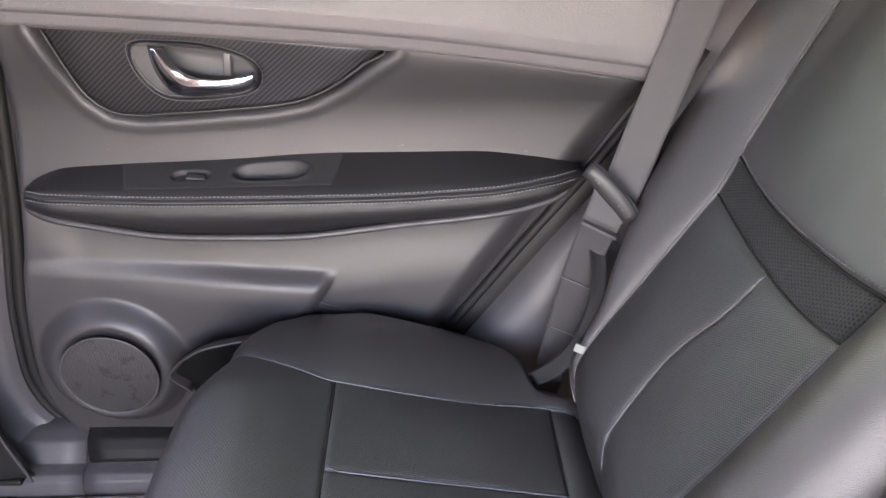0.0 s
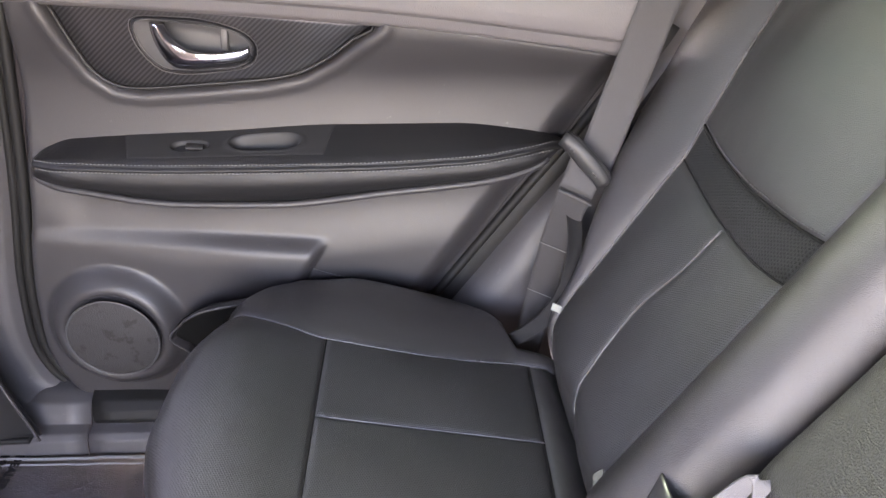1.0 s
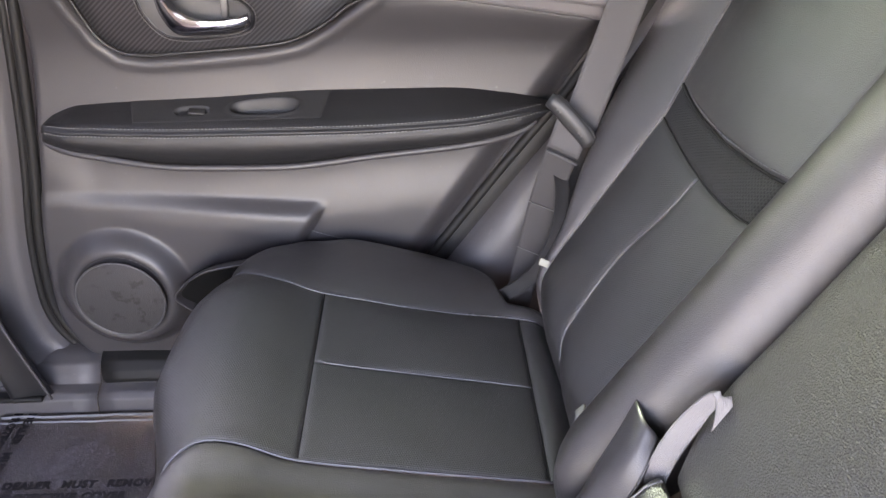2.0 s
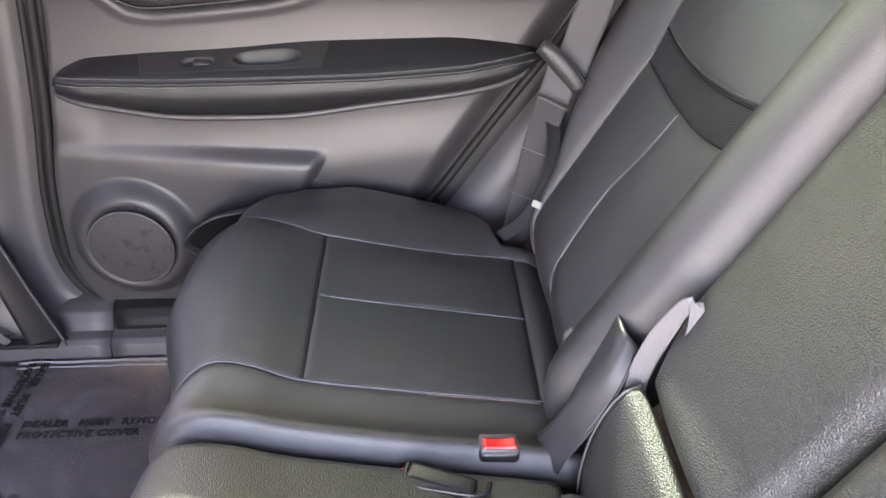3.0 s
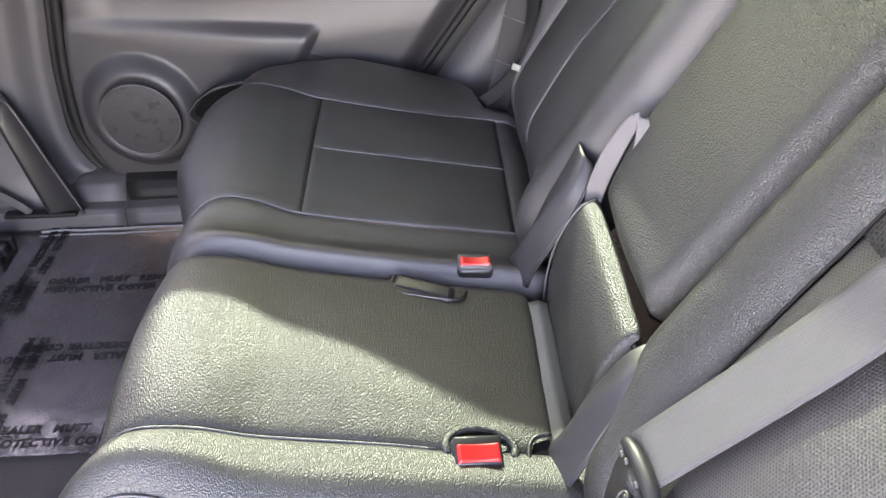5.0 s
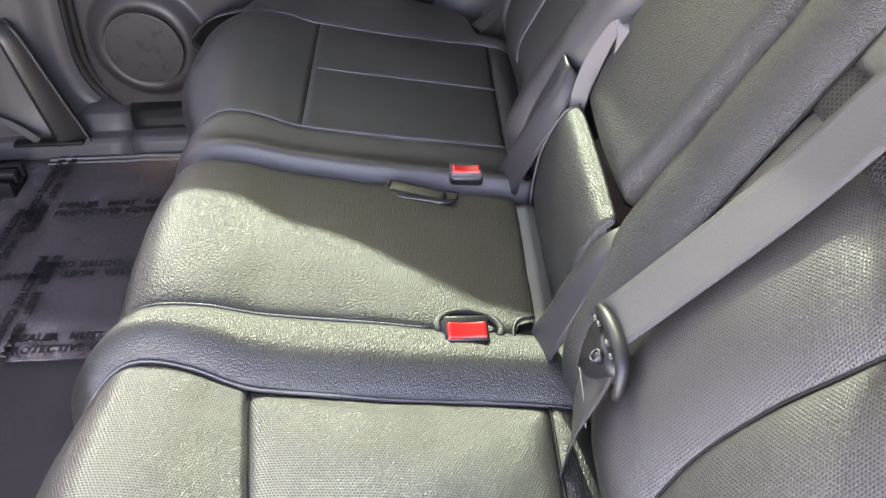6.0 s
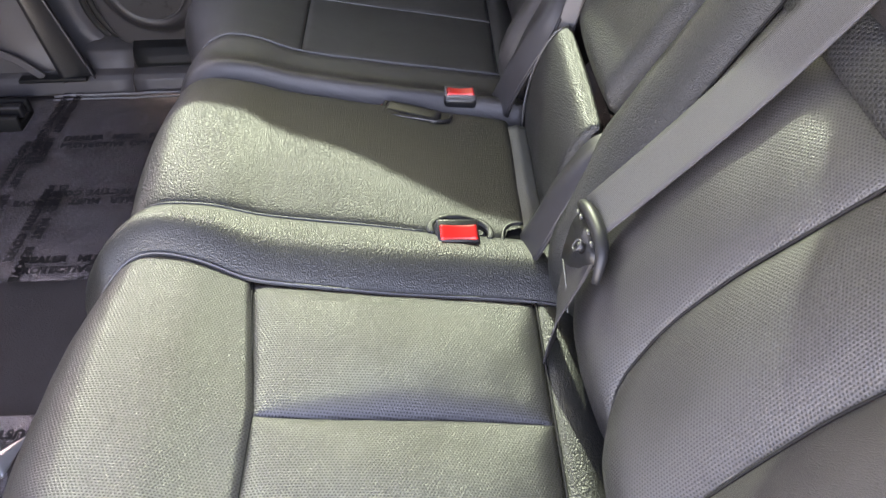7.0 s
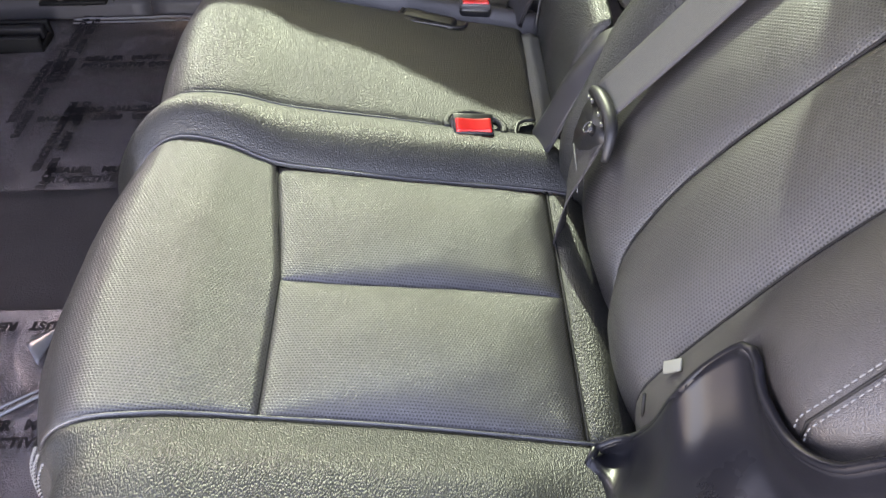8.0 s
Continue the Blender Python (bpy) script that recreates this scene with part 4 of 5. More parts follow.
def far_door():
    door = thing("car_door", "closed grey plastic rear car door with black leather armrest", "car door")

    def lining(s, t):
        z = 0.045 + t * (CREASE(DOOR_FRONT(0.6)) - 0.045)
        x = DOOR_FRONT(z) + s * (DOOR_REAR(z) - DOOR_FRONT(z))
        top = CREASE(x)
        z = 0.045 + t * (top + 0.004 - 0.045)
        x = DOOR_FRONT(z) + s * (DOOR_REAR(z) - DOOR_FRONT(z))
        return Vector((x, door_face(x, z), z)), (x, z)
    part("lining", thicken(sheet(lining, 190, 170), -0.004), M_DOOR, door, "grey grained plastic lining")

    def upper(s, t):
        x = -0.50 + 0.80 * s
        a = CREASE(x)
        b = SILL(x)
        prof = [(-0.001, 0.945), (0.001, 0.921), (0.006, 0.914), (0.020, 0.909), (0.025, 0.902), (0.040, 0.900), (b - a - 0.02, 0.908), (b - a - 0.004, 0.918), (b - a, 0.935), (b - a - 0.03, 0.985)]
        k = t * 9
        i = min(int(k), 8)
        f = k - i
        return Vector((x, prof[i][1] + (prof[i + 1][1] - prof[i][1]) * f, a + prof[i][0] + (prof[i + 1][0] - prof[i][0]) * f)), (x, t)
    part("upper_pad", thicken(sheet(upper, 60, 54), -0.004), M_PAD, door, "lighter grained upper pad")

    # armrest
    top_z = table((-0.505, 0.478), (-0.485, 0.492), (-0.448, 0.504), (-0.25, 0.512), (-0.10, 0.519), (0.06, 0.519), (0.154, 0.510), (0.204, 0.498), (0.215, 0.49))
    lip_z = table((-0.505, 0.478), (-0.485, 0.490), (-0.308, 0.486), (-0.073, 0.486), (0.08, 0.491), (0.191, 0.50), (0.215, 0.495))
    low_z = table((-0.505, 0.470), (-0.50, 0.452), (-0.43, 0.432), (-0.304, 0.413), (-0.181, 0.411), (-0.034, 0.425), (0.112, 0.440), (0.175, 0.455), (0.205, 0.48), (0.215, 0.49))
    reach = table((-0.505, 0.010), (-0.49, 0.034), (-0.45, 0.047), (-0.2, 0.052), (0.08, 0.046), (0.16, 0.034), (0.205, 0.012), (0.215, 0.004))

    CUP, KEY = (-0.188, 0.9125, 0.046, 0.0125), (-0.288, 0.9115, 0.025, 0.0085)

    def oval(x, y, o):
        """1 on the rim of a long rounded hollow, less within."""
        return (abs((x - o[0]) / o[2]) ** 3.2 + abs((y - o[1]) / o[3]) ** 2.2) ** 0.4

    def rest_top(s, t):
        x = -0.505 + 0.72 * spread(s)
        out = reach(x)
        y = 0.936 - (0.006 + out) * t
        e = edge_round(out * (1 - t), 0.010)
        z = top_z(x) + (lip_z(x) - top_z(x)) * t - 0.006 * (1 - e)
        z -= 0.026 * max(smooth(1.3, 1.1, oval(x, y, CUP)), smooth(1.3, 1.1, oval(x, y, KEY)))
        return Vector((x, y, z)), (x, y)

    def rest_face(s, t):
        x = -0.505 + 0.72 * spread(s)
        out = reach(x)
        z1, z0 = lip_z(x) - 0.008, low_z(x)
        z = z1 + (z0 - z1) * t
        y = 0.930 - out - 0.006 * math.sin(math.pi * min(1, t * 1.3)) * min(1, out / 0.03) + out * 0.55 * t ** 2 + 0.012 * smooth(0.9, 1.0, t)
        return Vector((x, y, z)), (x, z)
    part("armrest", sheet(rest_top, 220, 30), M_ARM, door, "black leather armrest top")
    part("armrest_face", sheet(rest_face, 120, 24), M_ARM, door, "black leather armrest face")

    def rest_lip(s, t):
        x = -0.505 + 0.72 * spread(s)
        return Vector((x, 0.930 - reach(x) - 0.0035 * math.sin(math.pi * t), lip_z(x) - 0.0075 - 0.008 * (t - 0.5))), (x, t)
    part("armrest_welt", sheet(rest_lip, 120, 8), M_ARM, door)
    for dz, up in ((0.0005, 0.6), (-0.0105, 0.3)):
        row = [(x, 0.930 - reach(x) - 0.0050 + (0.004 if dz > 0 else 0.0016), lip_z(x) + dz) for x in np.linspace(-0.485, 0.195, 130)]
        tagged(part("stitching", stitches(row, (0, -1, up), 0.0032, 0.0052, 0.0006), M_THREAD, door, "pale thread stitching"), kind="stuff")
    part("armrest_edge", tube([(x, 0.930 - reach(x) * 0.72 - 0.003, low_z(x) + 0.011) for x in np.linspace(-0.498, 0.19, 90)], 0.0052, 8), M_DOOR, door, "bright lower edge of the armrest recess")

    # window switch and pull cup let into the armrest
    def arm_frame(x, y, h=0.0):
        """A frame lying on the sloping top of the armrest."""
        t = (0.936 - y) / (0.006 + reach(x))
        slope = math.degrees(math.atan2(top_z(x) - lip_z(x), 0.006 + reach(x)))
        return Matrix.Translation((x, y, top_z(x) + (lip_z(x) - top_z(x)) * t)) @ pose(0, 0, 0, slope, -1.0, 0) @ Matrix.Translation((0, 0, h))
    def top_frame(x, y):
        t = (0.936 - y) / (0.006 + reach(x))
        return Vector((x, y, top_z(x) + (lip_z(x) - top_z(x)) * t))

    def cover(s, t):
        x = -0.372 + 0.268 * s + 0.012 * (t - 0.5) * (1 - 2 * s)
        y = 0.934 - 0.042 * t
        p = top_frame(x, y)
        hollow = 0.019 * smooth(1.05, 0.66, oval(x, y, CUP)) + 0.005 * smooth(1.05, 0.75, oval(x, y, KEY))
        rim = 0.0008 * math.exp(-((oval(x, y, CUP) - 1.12) / 0.10) ** 2)
        edge = min(edge_round(s * 0.268, 0.003), edge_round((1 - s) * 0.268, 0.003), edge_round((1 - t) * 0.042, 0.003))
        return p + Vector((0, 0, 0.0005 * edge + rim - hollow)), (x, y)
    sw = part("switch_plate", sheet(cover, 200, 50), M_PLATE, door, "satin black switch plate with oval pull cup")
    part("switch", rbox((0.024, 0.010, 0.005), 0.002, arm_frame(-0.281, 0.910, -0.0012) @ pose(0, 0, 0, 0, 8, 0)), M_PLATE, sw, "window switch")
    part("switch_mark", rbox((0.022, 0.0012, 0.001), 0.0003, arm_frame(-0.281, 0.9055, 0.0010) @ pose(0, 0, 0, 0, 8, 0)), M_BOWL, sw)

    # glossy trim with chrome rim and the inner handle
    def trim_y(x, z):
        return 0.927 - 0.0045 * ((z - 0.63) / 0.05)
    BEZEL = [(-0.335, 0.650), (-0.333, 0.660), (-0.322, 0.6645), (-0.307, 0.664), (-0.281, 0.661), (-0.254, 0.658), (-0.227, 0.653), (-0.206, 0.645), (-0.195, 0.635), (-0.192, 0.625),
             (-0.196, 0.612), (-0.209, 0.604), (-0.234, 0.601), (-0.263, 0.600), (-0.291, 0.600), (-0.306, 0.604), (-0.319, 0.615), (-0.330, 0.632)]
    ring = glide([(x, 0, z) for x, z in TRIM] + [(TRIM[0][0], 0, TRIM[0][1])], 0.012)[:-1]
    hub = Vector((-0.268, 0.0, 0.630))

    def reach_out(poly, q):
        """Where a ray from the handle's middle leaves an outline."""
        d, best = Vector((math.cos(q), math.sin(q))), 0.0
        for a, b in zip(poly, poly[1:] + poly[:1]):
            ax, az, ex, ez = a[0] - hub.x, a[1] - hub.z, b[0] - a[0], b[1] - a[1]
            den = d.x * ez - d.y * ex
            if abs(den) > 1e-9:
                r, k = (ax * ez - az * ex) / den, (ax * d.y - az * d.x) / den
                if -1e-6 <= k <= 1 + 1e-6 and r > best:
                    best = r
        return best
    corners = [math.atan2(z - hub.z, x - hub.x) for x, z in TRIM]
    angles = sorted(list(np.linspace(-math.pi, math.pi, 150)) + corners)

    def face(s, t):
        q = angles[min(round(s * (len(angles) - 1)), len(angles) - 1)]
        r0, r1 = reach_out(BEZEL, q), reach_out(TRIM, q)
        k = (0, 0.25, 0.5, 0.75, 0.94, 0.98, 1.0)[round(t * 6)]
        r = r0 + (r1 - r0) * k
        x, z = hub.x + r * math.cos(q), hub.z + r * math.sin(q)
        return Vector((x, trim_y(x, z) + (0, 0, 0, 0, 0, 0.0006, 0.003)[round(t * 6)], z)), (x, z)
    bm = sheet(face, len(angles) - 1, 6)
    trim = part("trim_panel", bm, M_CARBON, door, "glossy carbon-weave trim panel")
    part("trim_edge", tube([(p.x, trim_y(p.x, p.z) - 0.001, p.z) for p in ring], 0.0022, 6, True), M_DARK, trim)
    part("trim_rim", tube([(x, 0.927, CREASE(x) - 0.0045) for x in np.linspace(-0.425, -0.05, 30)], 0.0018), M_CHROME, trim, "bright upper edge")

    bez = glide([(x, 0.920, z) for x, z in BEZEL] + [(BEZEL[0][0], 0.920, BEZEL[0][1])], 0.006)[:-1]
    n = len(bez)

    def ringed(k, wide, y):
        p = bez[k % n]
        c = Vector((-0.268, 0, 0.630))
        way = Vector((p.x - c.x, 0, p.z - c.z)).normalized()
        return Vector((p.x + way.x * wide, y, p.z + way.z * wide))

    def collar(s, t):
        k = round(s * n)
        return ringed(k, 0.0065 * t - 0.001, 0.9185 + 0.004 * (1 - math.sin(math.pi * t)) + 0.004 * t), (s, t)
    handle = part("door_handle", sheet(collar, n, 6), M_GLOSS, door, "chrome inner door handle in a dark ring")
    part("inner_rim", tube([ringed(k, -0.001, 0.9195) for k in range(n)], 0.0006, 6, True), M_SATIN, handle, "thin satin rim")
    part("outer_rim", tube([ringed(k, 0.0060, 0.9215) for k in range(n)], 0.0006, 6, True), M_SATIN, handle, "thin satin rim")

    def bowl(s, t):
        p = bez[round(s * n) % n]
        k = 1 - t
        return Vector((-0.268 + (p.x + 0.268) * k, 0.921 + 0.019 * math.sin(math.pi / 2 * min(1, t * 1.7)), 0.630 + (p.z - 0.630) * k)), (s, t)
    part("handle_bowl", sheet(bowl, n, 12), M_BOWL, handle, "grey handle bowl")
    # one broad blade, hooked at the front
    low = glide([(-0.314, 0.919, 0.661), (-0.313, 0.916, 0.651), (-0.308, 0.913, 0.632), (-0.297, 0.911, 0.613), (-0.284, 0.910, 0.605), (-0.262, 0.910, 0.6035), (-0.229, 0.911, 0.6055), (-0.204, 0.914, 0.609), (-0.192, 0.918, 0.615)], 0.004)
    high = glide([(-0.295, 0.919, 0.661), (-0.290, 0.914, 0.651), (-0.282, 0.909, 0.640), (-0.269, 0.906, 0.631), (-0.250, 0.904, 0.6265), (-0.229, 0.905, 0.6255), (-0.209, 0.909, 0.628), (-0.194, 0.914, 0.632)], 0.004)

    def at(line, s):
        k = s * (len(line) - 1)
        i = min(int(k), len(line) - 2)
        return line[i].lerp(line[i + 1], k - i)

    def blade(s, t):
        p = at(low, s).lerp(at(high, s), t)
        return p + Vector((0, -0.0045 * math.sin(math.pi * t) - 0.002 * t, 0)), (s, t)
    part("lever", thicken(sheet(blade, 40, 10), 0.003), M_CHROME, handle, "broad chrome lever")
    part("lever_stem", rbox((0.010, 0.010, 0.030), 0.002, pose(-0.227, 0.930, 0.637, 0, 5, 0)), M_SATIN, handle, "grey lever stem")

    # speaker
    c = Vector((-0.441, 0, 0.2045))

    def disc(s, t):
        q, r = 6.2832 * s, 0.0660 * (1 - t)
        x, z = c.x + r * math.cos(q), c.z + r * math.sin(q) * 0.99
        return Vector((x, 0.8855 + 0.0025 * (r / 0.0660) ** 2 + 0.02 * (x - c.x) * -1 * 0.5, z)), (x, z)
    sp = part("speaker_grille", sheet(disc, 64, 16), M_GRILLE, door, "round dusty speaker grille")
    part("grille_ring", tube([(c.x + 0.0670 * math.cos(q), 0.8865 - 0.01 * 0.0670 * math.cos(q), c.z + 0.0665 * math.sin(q)) for q in np.linspace(0, 6.2832, 72, endpoint=False)], 0.0013, 6, True), M_SATIN, sp)

    # bottle bin: a lip standing out beside the cushion
    lip = glide([(-0.322, 0.868, 0.196), (-0.346, 0.866, 0.222), (-0.332, 0.862, 0.246), (-0.317, 0.860, 0.260), (-0.289, 0.860, 0.275), (-0.235, 0.866, 0.282), (-0.19, 0.872, 0.284)], 0.008)
    part("bin_lip", ribbon(lip, lambda s: (0.5 - 0.5 * s, 0.85, 0.0), 0.014, 0.003), M_DOOR, door)

    def bin_wall(s, t):
        k = s * (len(lip) - 1)
        p = lip[min(int(k), len(lip) - 1)]
        return Vector((p.x + 0.03 * t, p.y + 0.006 + 0.01 * t, p.z - 0.05 * t)), (s, t)
    # the bin's shaded inside, coloured near-black
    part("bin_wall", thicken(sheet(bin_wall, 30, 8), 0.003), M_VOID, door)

    # rubber seal round the front and lower edge
    seal = glide([(DOOR_FRONT(z) - 0.006, 0.945, z) for z in (0.80, 0.65, 0.50, 0.40, 0.30, 0.22, 0.16, 0.115, 0.08)] + [(-0.517, 0.942, 0.060), (-0.49, 0.940, 0.048)], 0.01)
    part("seal", tube(seal, 0.0080, 8), M_RUBBER, door, "black rubber door seal")
    part("seal", tube([p + Vector((-0.017, 0.004, -0.006)) for p in seal], 0.0060, 8), M_RUBBER, door, "black rubber door seal")
    rear = glide([(DOOR_REAR(z) + 0.008, 0.950, z) for z in (0.10, 0.20, 0.30, 0.40, 0.48, 0.55, 0.65)], 0.012)
    part("seal", tube(rear, 0.007, 8), M_RUBBER, door, "black rubber door seal")
    # the shadow between door and wheel arch, built as a black band
    part("shade_band", ribbon([p + Vector((0.022, 0.004, -0.006)) for p in rear], lambda s: (1, 0, -0.7), 0.034, 0.003, 0.004), M_RUBBER, door, "broad black band for the shade behind the door's edge")
    return door


def side_trims():
    # lining of the wheel arch behind the door
    arch = thing("wheel_arch_lining", "smooth grey plastic wheel arch lining behind the door", "trim", kind="structure")

    def fn(s, t):
        z = 0.12 + 0.62 * t
        x = DOOR_REAR(z) - 0.03 + s * 0.35
        y = 0.972 - 0.047 * smooth(0.058, 0.090, x - DOOR_REAR(z) + 0.03) - 0.02 * smooth(0.42, 0.30, z) * smooth(0.03, 0.09, x - DOOR_REAR(z))
        return Vector((x, y, z)), (x, z)
    part("lining", thicken(sheet(fn, 40, 60), -0.003), M_TRIM, arch)

    # lower door-post lining ahead of the door, with the sill below
    post = thing("door_post_lining", "grey plastic lower door post lining", "trim", kind="structure")

    def fn2(s, t):
        z = 0.035 + 0.75 * t
        edge = table((0.03, -0.47), (0.045, -0.505), (0.065, -0.545), (0.10, -0.578), (0.166, -0.592), (0.248, -0.586), (0.428, -0.552), (0.553, -0.532), (0.80, -0.50))(z)
        x = edge - s * 0.32
        d = edge - x
        y = 0.955 - 0.022 * smooth(0.0, 0.018, d) - 0.032 * smooth(0.022, 0.06, d) * (1 - 0.0 * z) - 0.02 * smooth(0.06, 0.16, d)
        return Vector((x, y, z)), (x, z)
    part("lining", thicken(sheet(fn2, 50, 90), -0.003), M_TRIM, post)

    sill = thing("sill_lining", "grey plastic door sill lining", "trim", kind="structure")

    def prof(x0, x1, proud):
        def fn3(s, t):
            x = x0 + (x1 - x0) * s
            pts = [(0.955, 0.075), (0.925, 0.072), (0.905, 0.066), (0.895, 0.052), (0.888, 0.038), (0.868, 0.034), (0.862, 0.028), (0.856, 0.004)]
            k = t * 7
            i = min(int(k), 6)
            a, b = pts[i], pts[i + 1]
            f = k - i
            return Vector((x, a[0] + (b[0] - a[0]) * f - proud, a[1] + (b[1] - a[1]) * f + proud)), (x, t)
        return thicken(sheet(fn3, 12, 42), 0.003)
    part("rear_piece", prof(-0.507, -0.15, 0.0), M_TRIM, sill)
    part("front_piece", prof(-1.0, -0.5085, 0.002), M_TRIM, sill)

    def flap(s, t):
        """Black weather strip plus painted shade, filling the step under the closed door."""
        x = -0.500 + 0.35 * s
        pts = [(0.950, 0.082), (0.925, 0.079), (0.902, 0.072), (0.891, 0.061), (0.886, 0.050), (0.888, 0.043)]
        i = min(int(t * 5), 4)
        f = t * 5 - i
        return Vector((x - 0.010 * (1 - t) * (1 - s), pts[i][0] + (pts[i + 1][0] - pts[i][0]) * f, pts[i][1] + (pts[i + 1][1] - pts[i][1]) * f)), (x, t)
    part("weather_strip_shade", thicken(sheet(flap, 12, 30), 0.003), M_RUBBER, sill, "black rubber weather strip, widened to hold the step's shade")

    # slanting cover of the front belt's lower end
    cover = thing("belt_anchor_cover", "slanting dark plastic cover of a belt anchor", "trim")
    a, b = Vector((-0.655, 0.862, 0.245)), Vector((-0.605, 0.852, 0.040))
    path = glide([a + Vector((-0.02, 0.012, 0.02)), a, a.lerp(b, 0.5) + Vector((0.002, -0.004, 0)), b], 0.01)
    part("strip", ribbon(path, lambda s: (1, 0.1, 0.1), lambda s: 0.034 + 0.030 * s, 0.004, 0.003), M_DARK, cover)
    part("edge", tube([p + Vector((0.019 + 0.013 * k / len(path), -0.004, 0.003)) for k, p in enumerate(path)], 0.0022), M_TRIM, cover)
    part("foot", rbox((0.13, 0.022, 0.008), 0.003, pose(-0.655, 0.858, 0.040)), M_RUBBER, cover)
    fold = glide([(-0.76, 0.862, 0.10), (-0.72, 0.858, 0.085), (-0.69, 0.855, 0.062), (-0.672, 0.853, 0.045)], 0.01)
    part("fold", ribbon(fold, lambda s: (0.2, 0.2, 1), 0.014, 0.003), M_TRIM, cover)


def floor_things():
    """Clear protective film on the carpet, with its printed notice."""
    def cover(x0, x1, y0, y1, seed):
        ob = thing("floor_film", "clear wrinkled protective film with printed notice, on carpet", "floor cover", group="floor films")

        def fn(s, t):
            x, y = x0 + (x1 - x0) * s, y0 + (y1 - y0) * t
            q = Vector((x * 6 + seed, y * 6, 0))
            h = 0.004 + 0.0028 * max(0, noise.noise(q)) + 0.0018 * abs(noise.noise(q * 3.1))
            return Vector((x, y + 0.004 * noise.noise(Vector((x * 9, seed, 1))), h)), (x, y)
        part("film", sheet(fn, 90, 90), M_FILM, ob)
        return ob

    first = cover(-0.80, -0.20, 0.340, 0.842, 0.0)
    second = cover(-0.80, -0.20, -0.34, 0.100, 4.0)
    # folded strip of film along the sill
    for y, z, r in ((0.843, 0.010, 0.003), (0.832, 0.008, 0.002)):
        part("fold", tube([(x, y + 0.002 * noise.noise(Vector((x * 20, y * 50, 0))), z + 0.002 * noise.noise(Vector((x * 30, 3, 0)))) for x in np.linspace(-0.66, -0.28, 50)], r, 6), M_FILM_EDGE, first)
    part("fold", tube(glide([(-0.60, -0.135, 0.010), (-0.53, -0.098, 0.012), (-0.469, -0.064, 0.012), (-0.437, -0.042, 0.012), (-0.38, -0.01, 0.010)], 0.02), 0.0028, 6), M_FILM_EDGE, second)
    part("fold", tube(glide([(-0.60, -0.122, 0.010), (-0.53, -0.086, 0.012), (-0.469, -0.052, 0.012), (-0.437, -0.032, 0.012), (-0.38, 0.0, 0.010)], 0.02), 0.0018, 6), M_FILM_EDGE, second)

    def flap(s, t):
        a, b, c = Vector((-0.440, 0.066, 0.012)), Vector((-0.470, 0.034, 0.020)), Vector((-0.450, 0.008, 0.010))
        return a.lerp(b, s).lerp(a.lerp(c, s), t) + Vector((0, 0, 0.004 * math.sin(math.pi * t) * s)), (s, t)
    part("turned_corner", thicken(sheet(flap, 8, 8), 0.0006), M_FILM_EDGE, second, "turned-up pale corner of film")
    return first, second


M_FILM_EDGE = material("film_fold", (0.11, 0.11, 0.115), 0.2, spec=0.7)[0]


def notice(parent, x, y, turn, lines, size=0.018):
    for k, words in enumerate(lines):
        cu = bpy.data.curves.new("notice", "FONT")
        cu.body, cu.size, cu.space_character, cu.space_word = words, size, 1.12, 1.35
        cu.offset = 0.0011
        tmp = bpy.data.objects.new("notice", cu)
        me = bpy.data.meshes.new_from_object(tmp)
        bpy.data.objects.remove(tmp)
        me.materials.append(M_INK)
        ob = new("printed_line", me)
        ob.parent = parent
        ob.matrix_basis = Matrix.Translation((x, y, 0.0115)) @ pose(0, 0, 0, 0, 0, turn) @ Matrix.Translation((0, -k * size * 1.28, 0))


# ---- build ----
shell()
far_door()
side_trims()
far_cushion()
near_cushion()
far_back()
near_back()
centre_armrest()
roll_pad()
gap_strip()
film_a, film_b = floor_things()
WORDS = ["DEALER  MUST  REMOVE", "PROTECTIVE COVER"]
notice(film_a, -0.594, 0.690, 0, WORDS)
notice(film_a, -0.618, 0.850, -92, WORDS)
notice(film_a, -0.395, 0.520, 180, WORDS)
notice(film_a, -0.560, 0.372, 0, WORDS)
notice(film_a, -0.556, 0.560, -92, WORDS)
notice(film_a, -0.640, 0.690, -92, WORDS)
notice(film_b, -0.345, 0.074, 180, WORDS[:1])
notice(film_b, -0.520, -0.084, 0, WORDS)

# buckles
buckle((0.099, 0.366, 0.279), pose(0, 0, 0, 4, 4, 2), "black belt buckle with red button, standing in the cushion's edge", wide=0.042, deep=0.026, rise=0.014, collar=M_COLLAR)
buckle((0.006, 0.326, 0.283), pose(0, 0, 0, 0, -84, -17), "black belt buckle lying in a slot, red button on end", length=0.068, wide=0.022, deep=0.024)
buckle((0.083, 0.094, 0.287), pose(0, 0, 0, 16, 8, 6), "black belt buckle sunk in the cushion, broad red button", wide=0.046, deep=0.030)


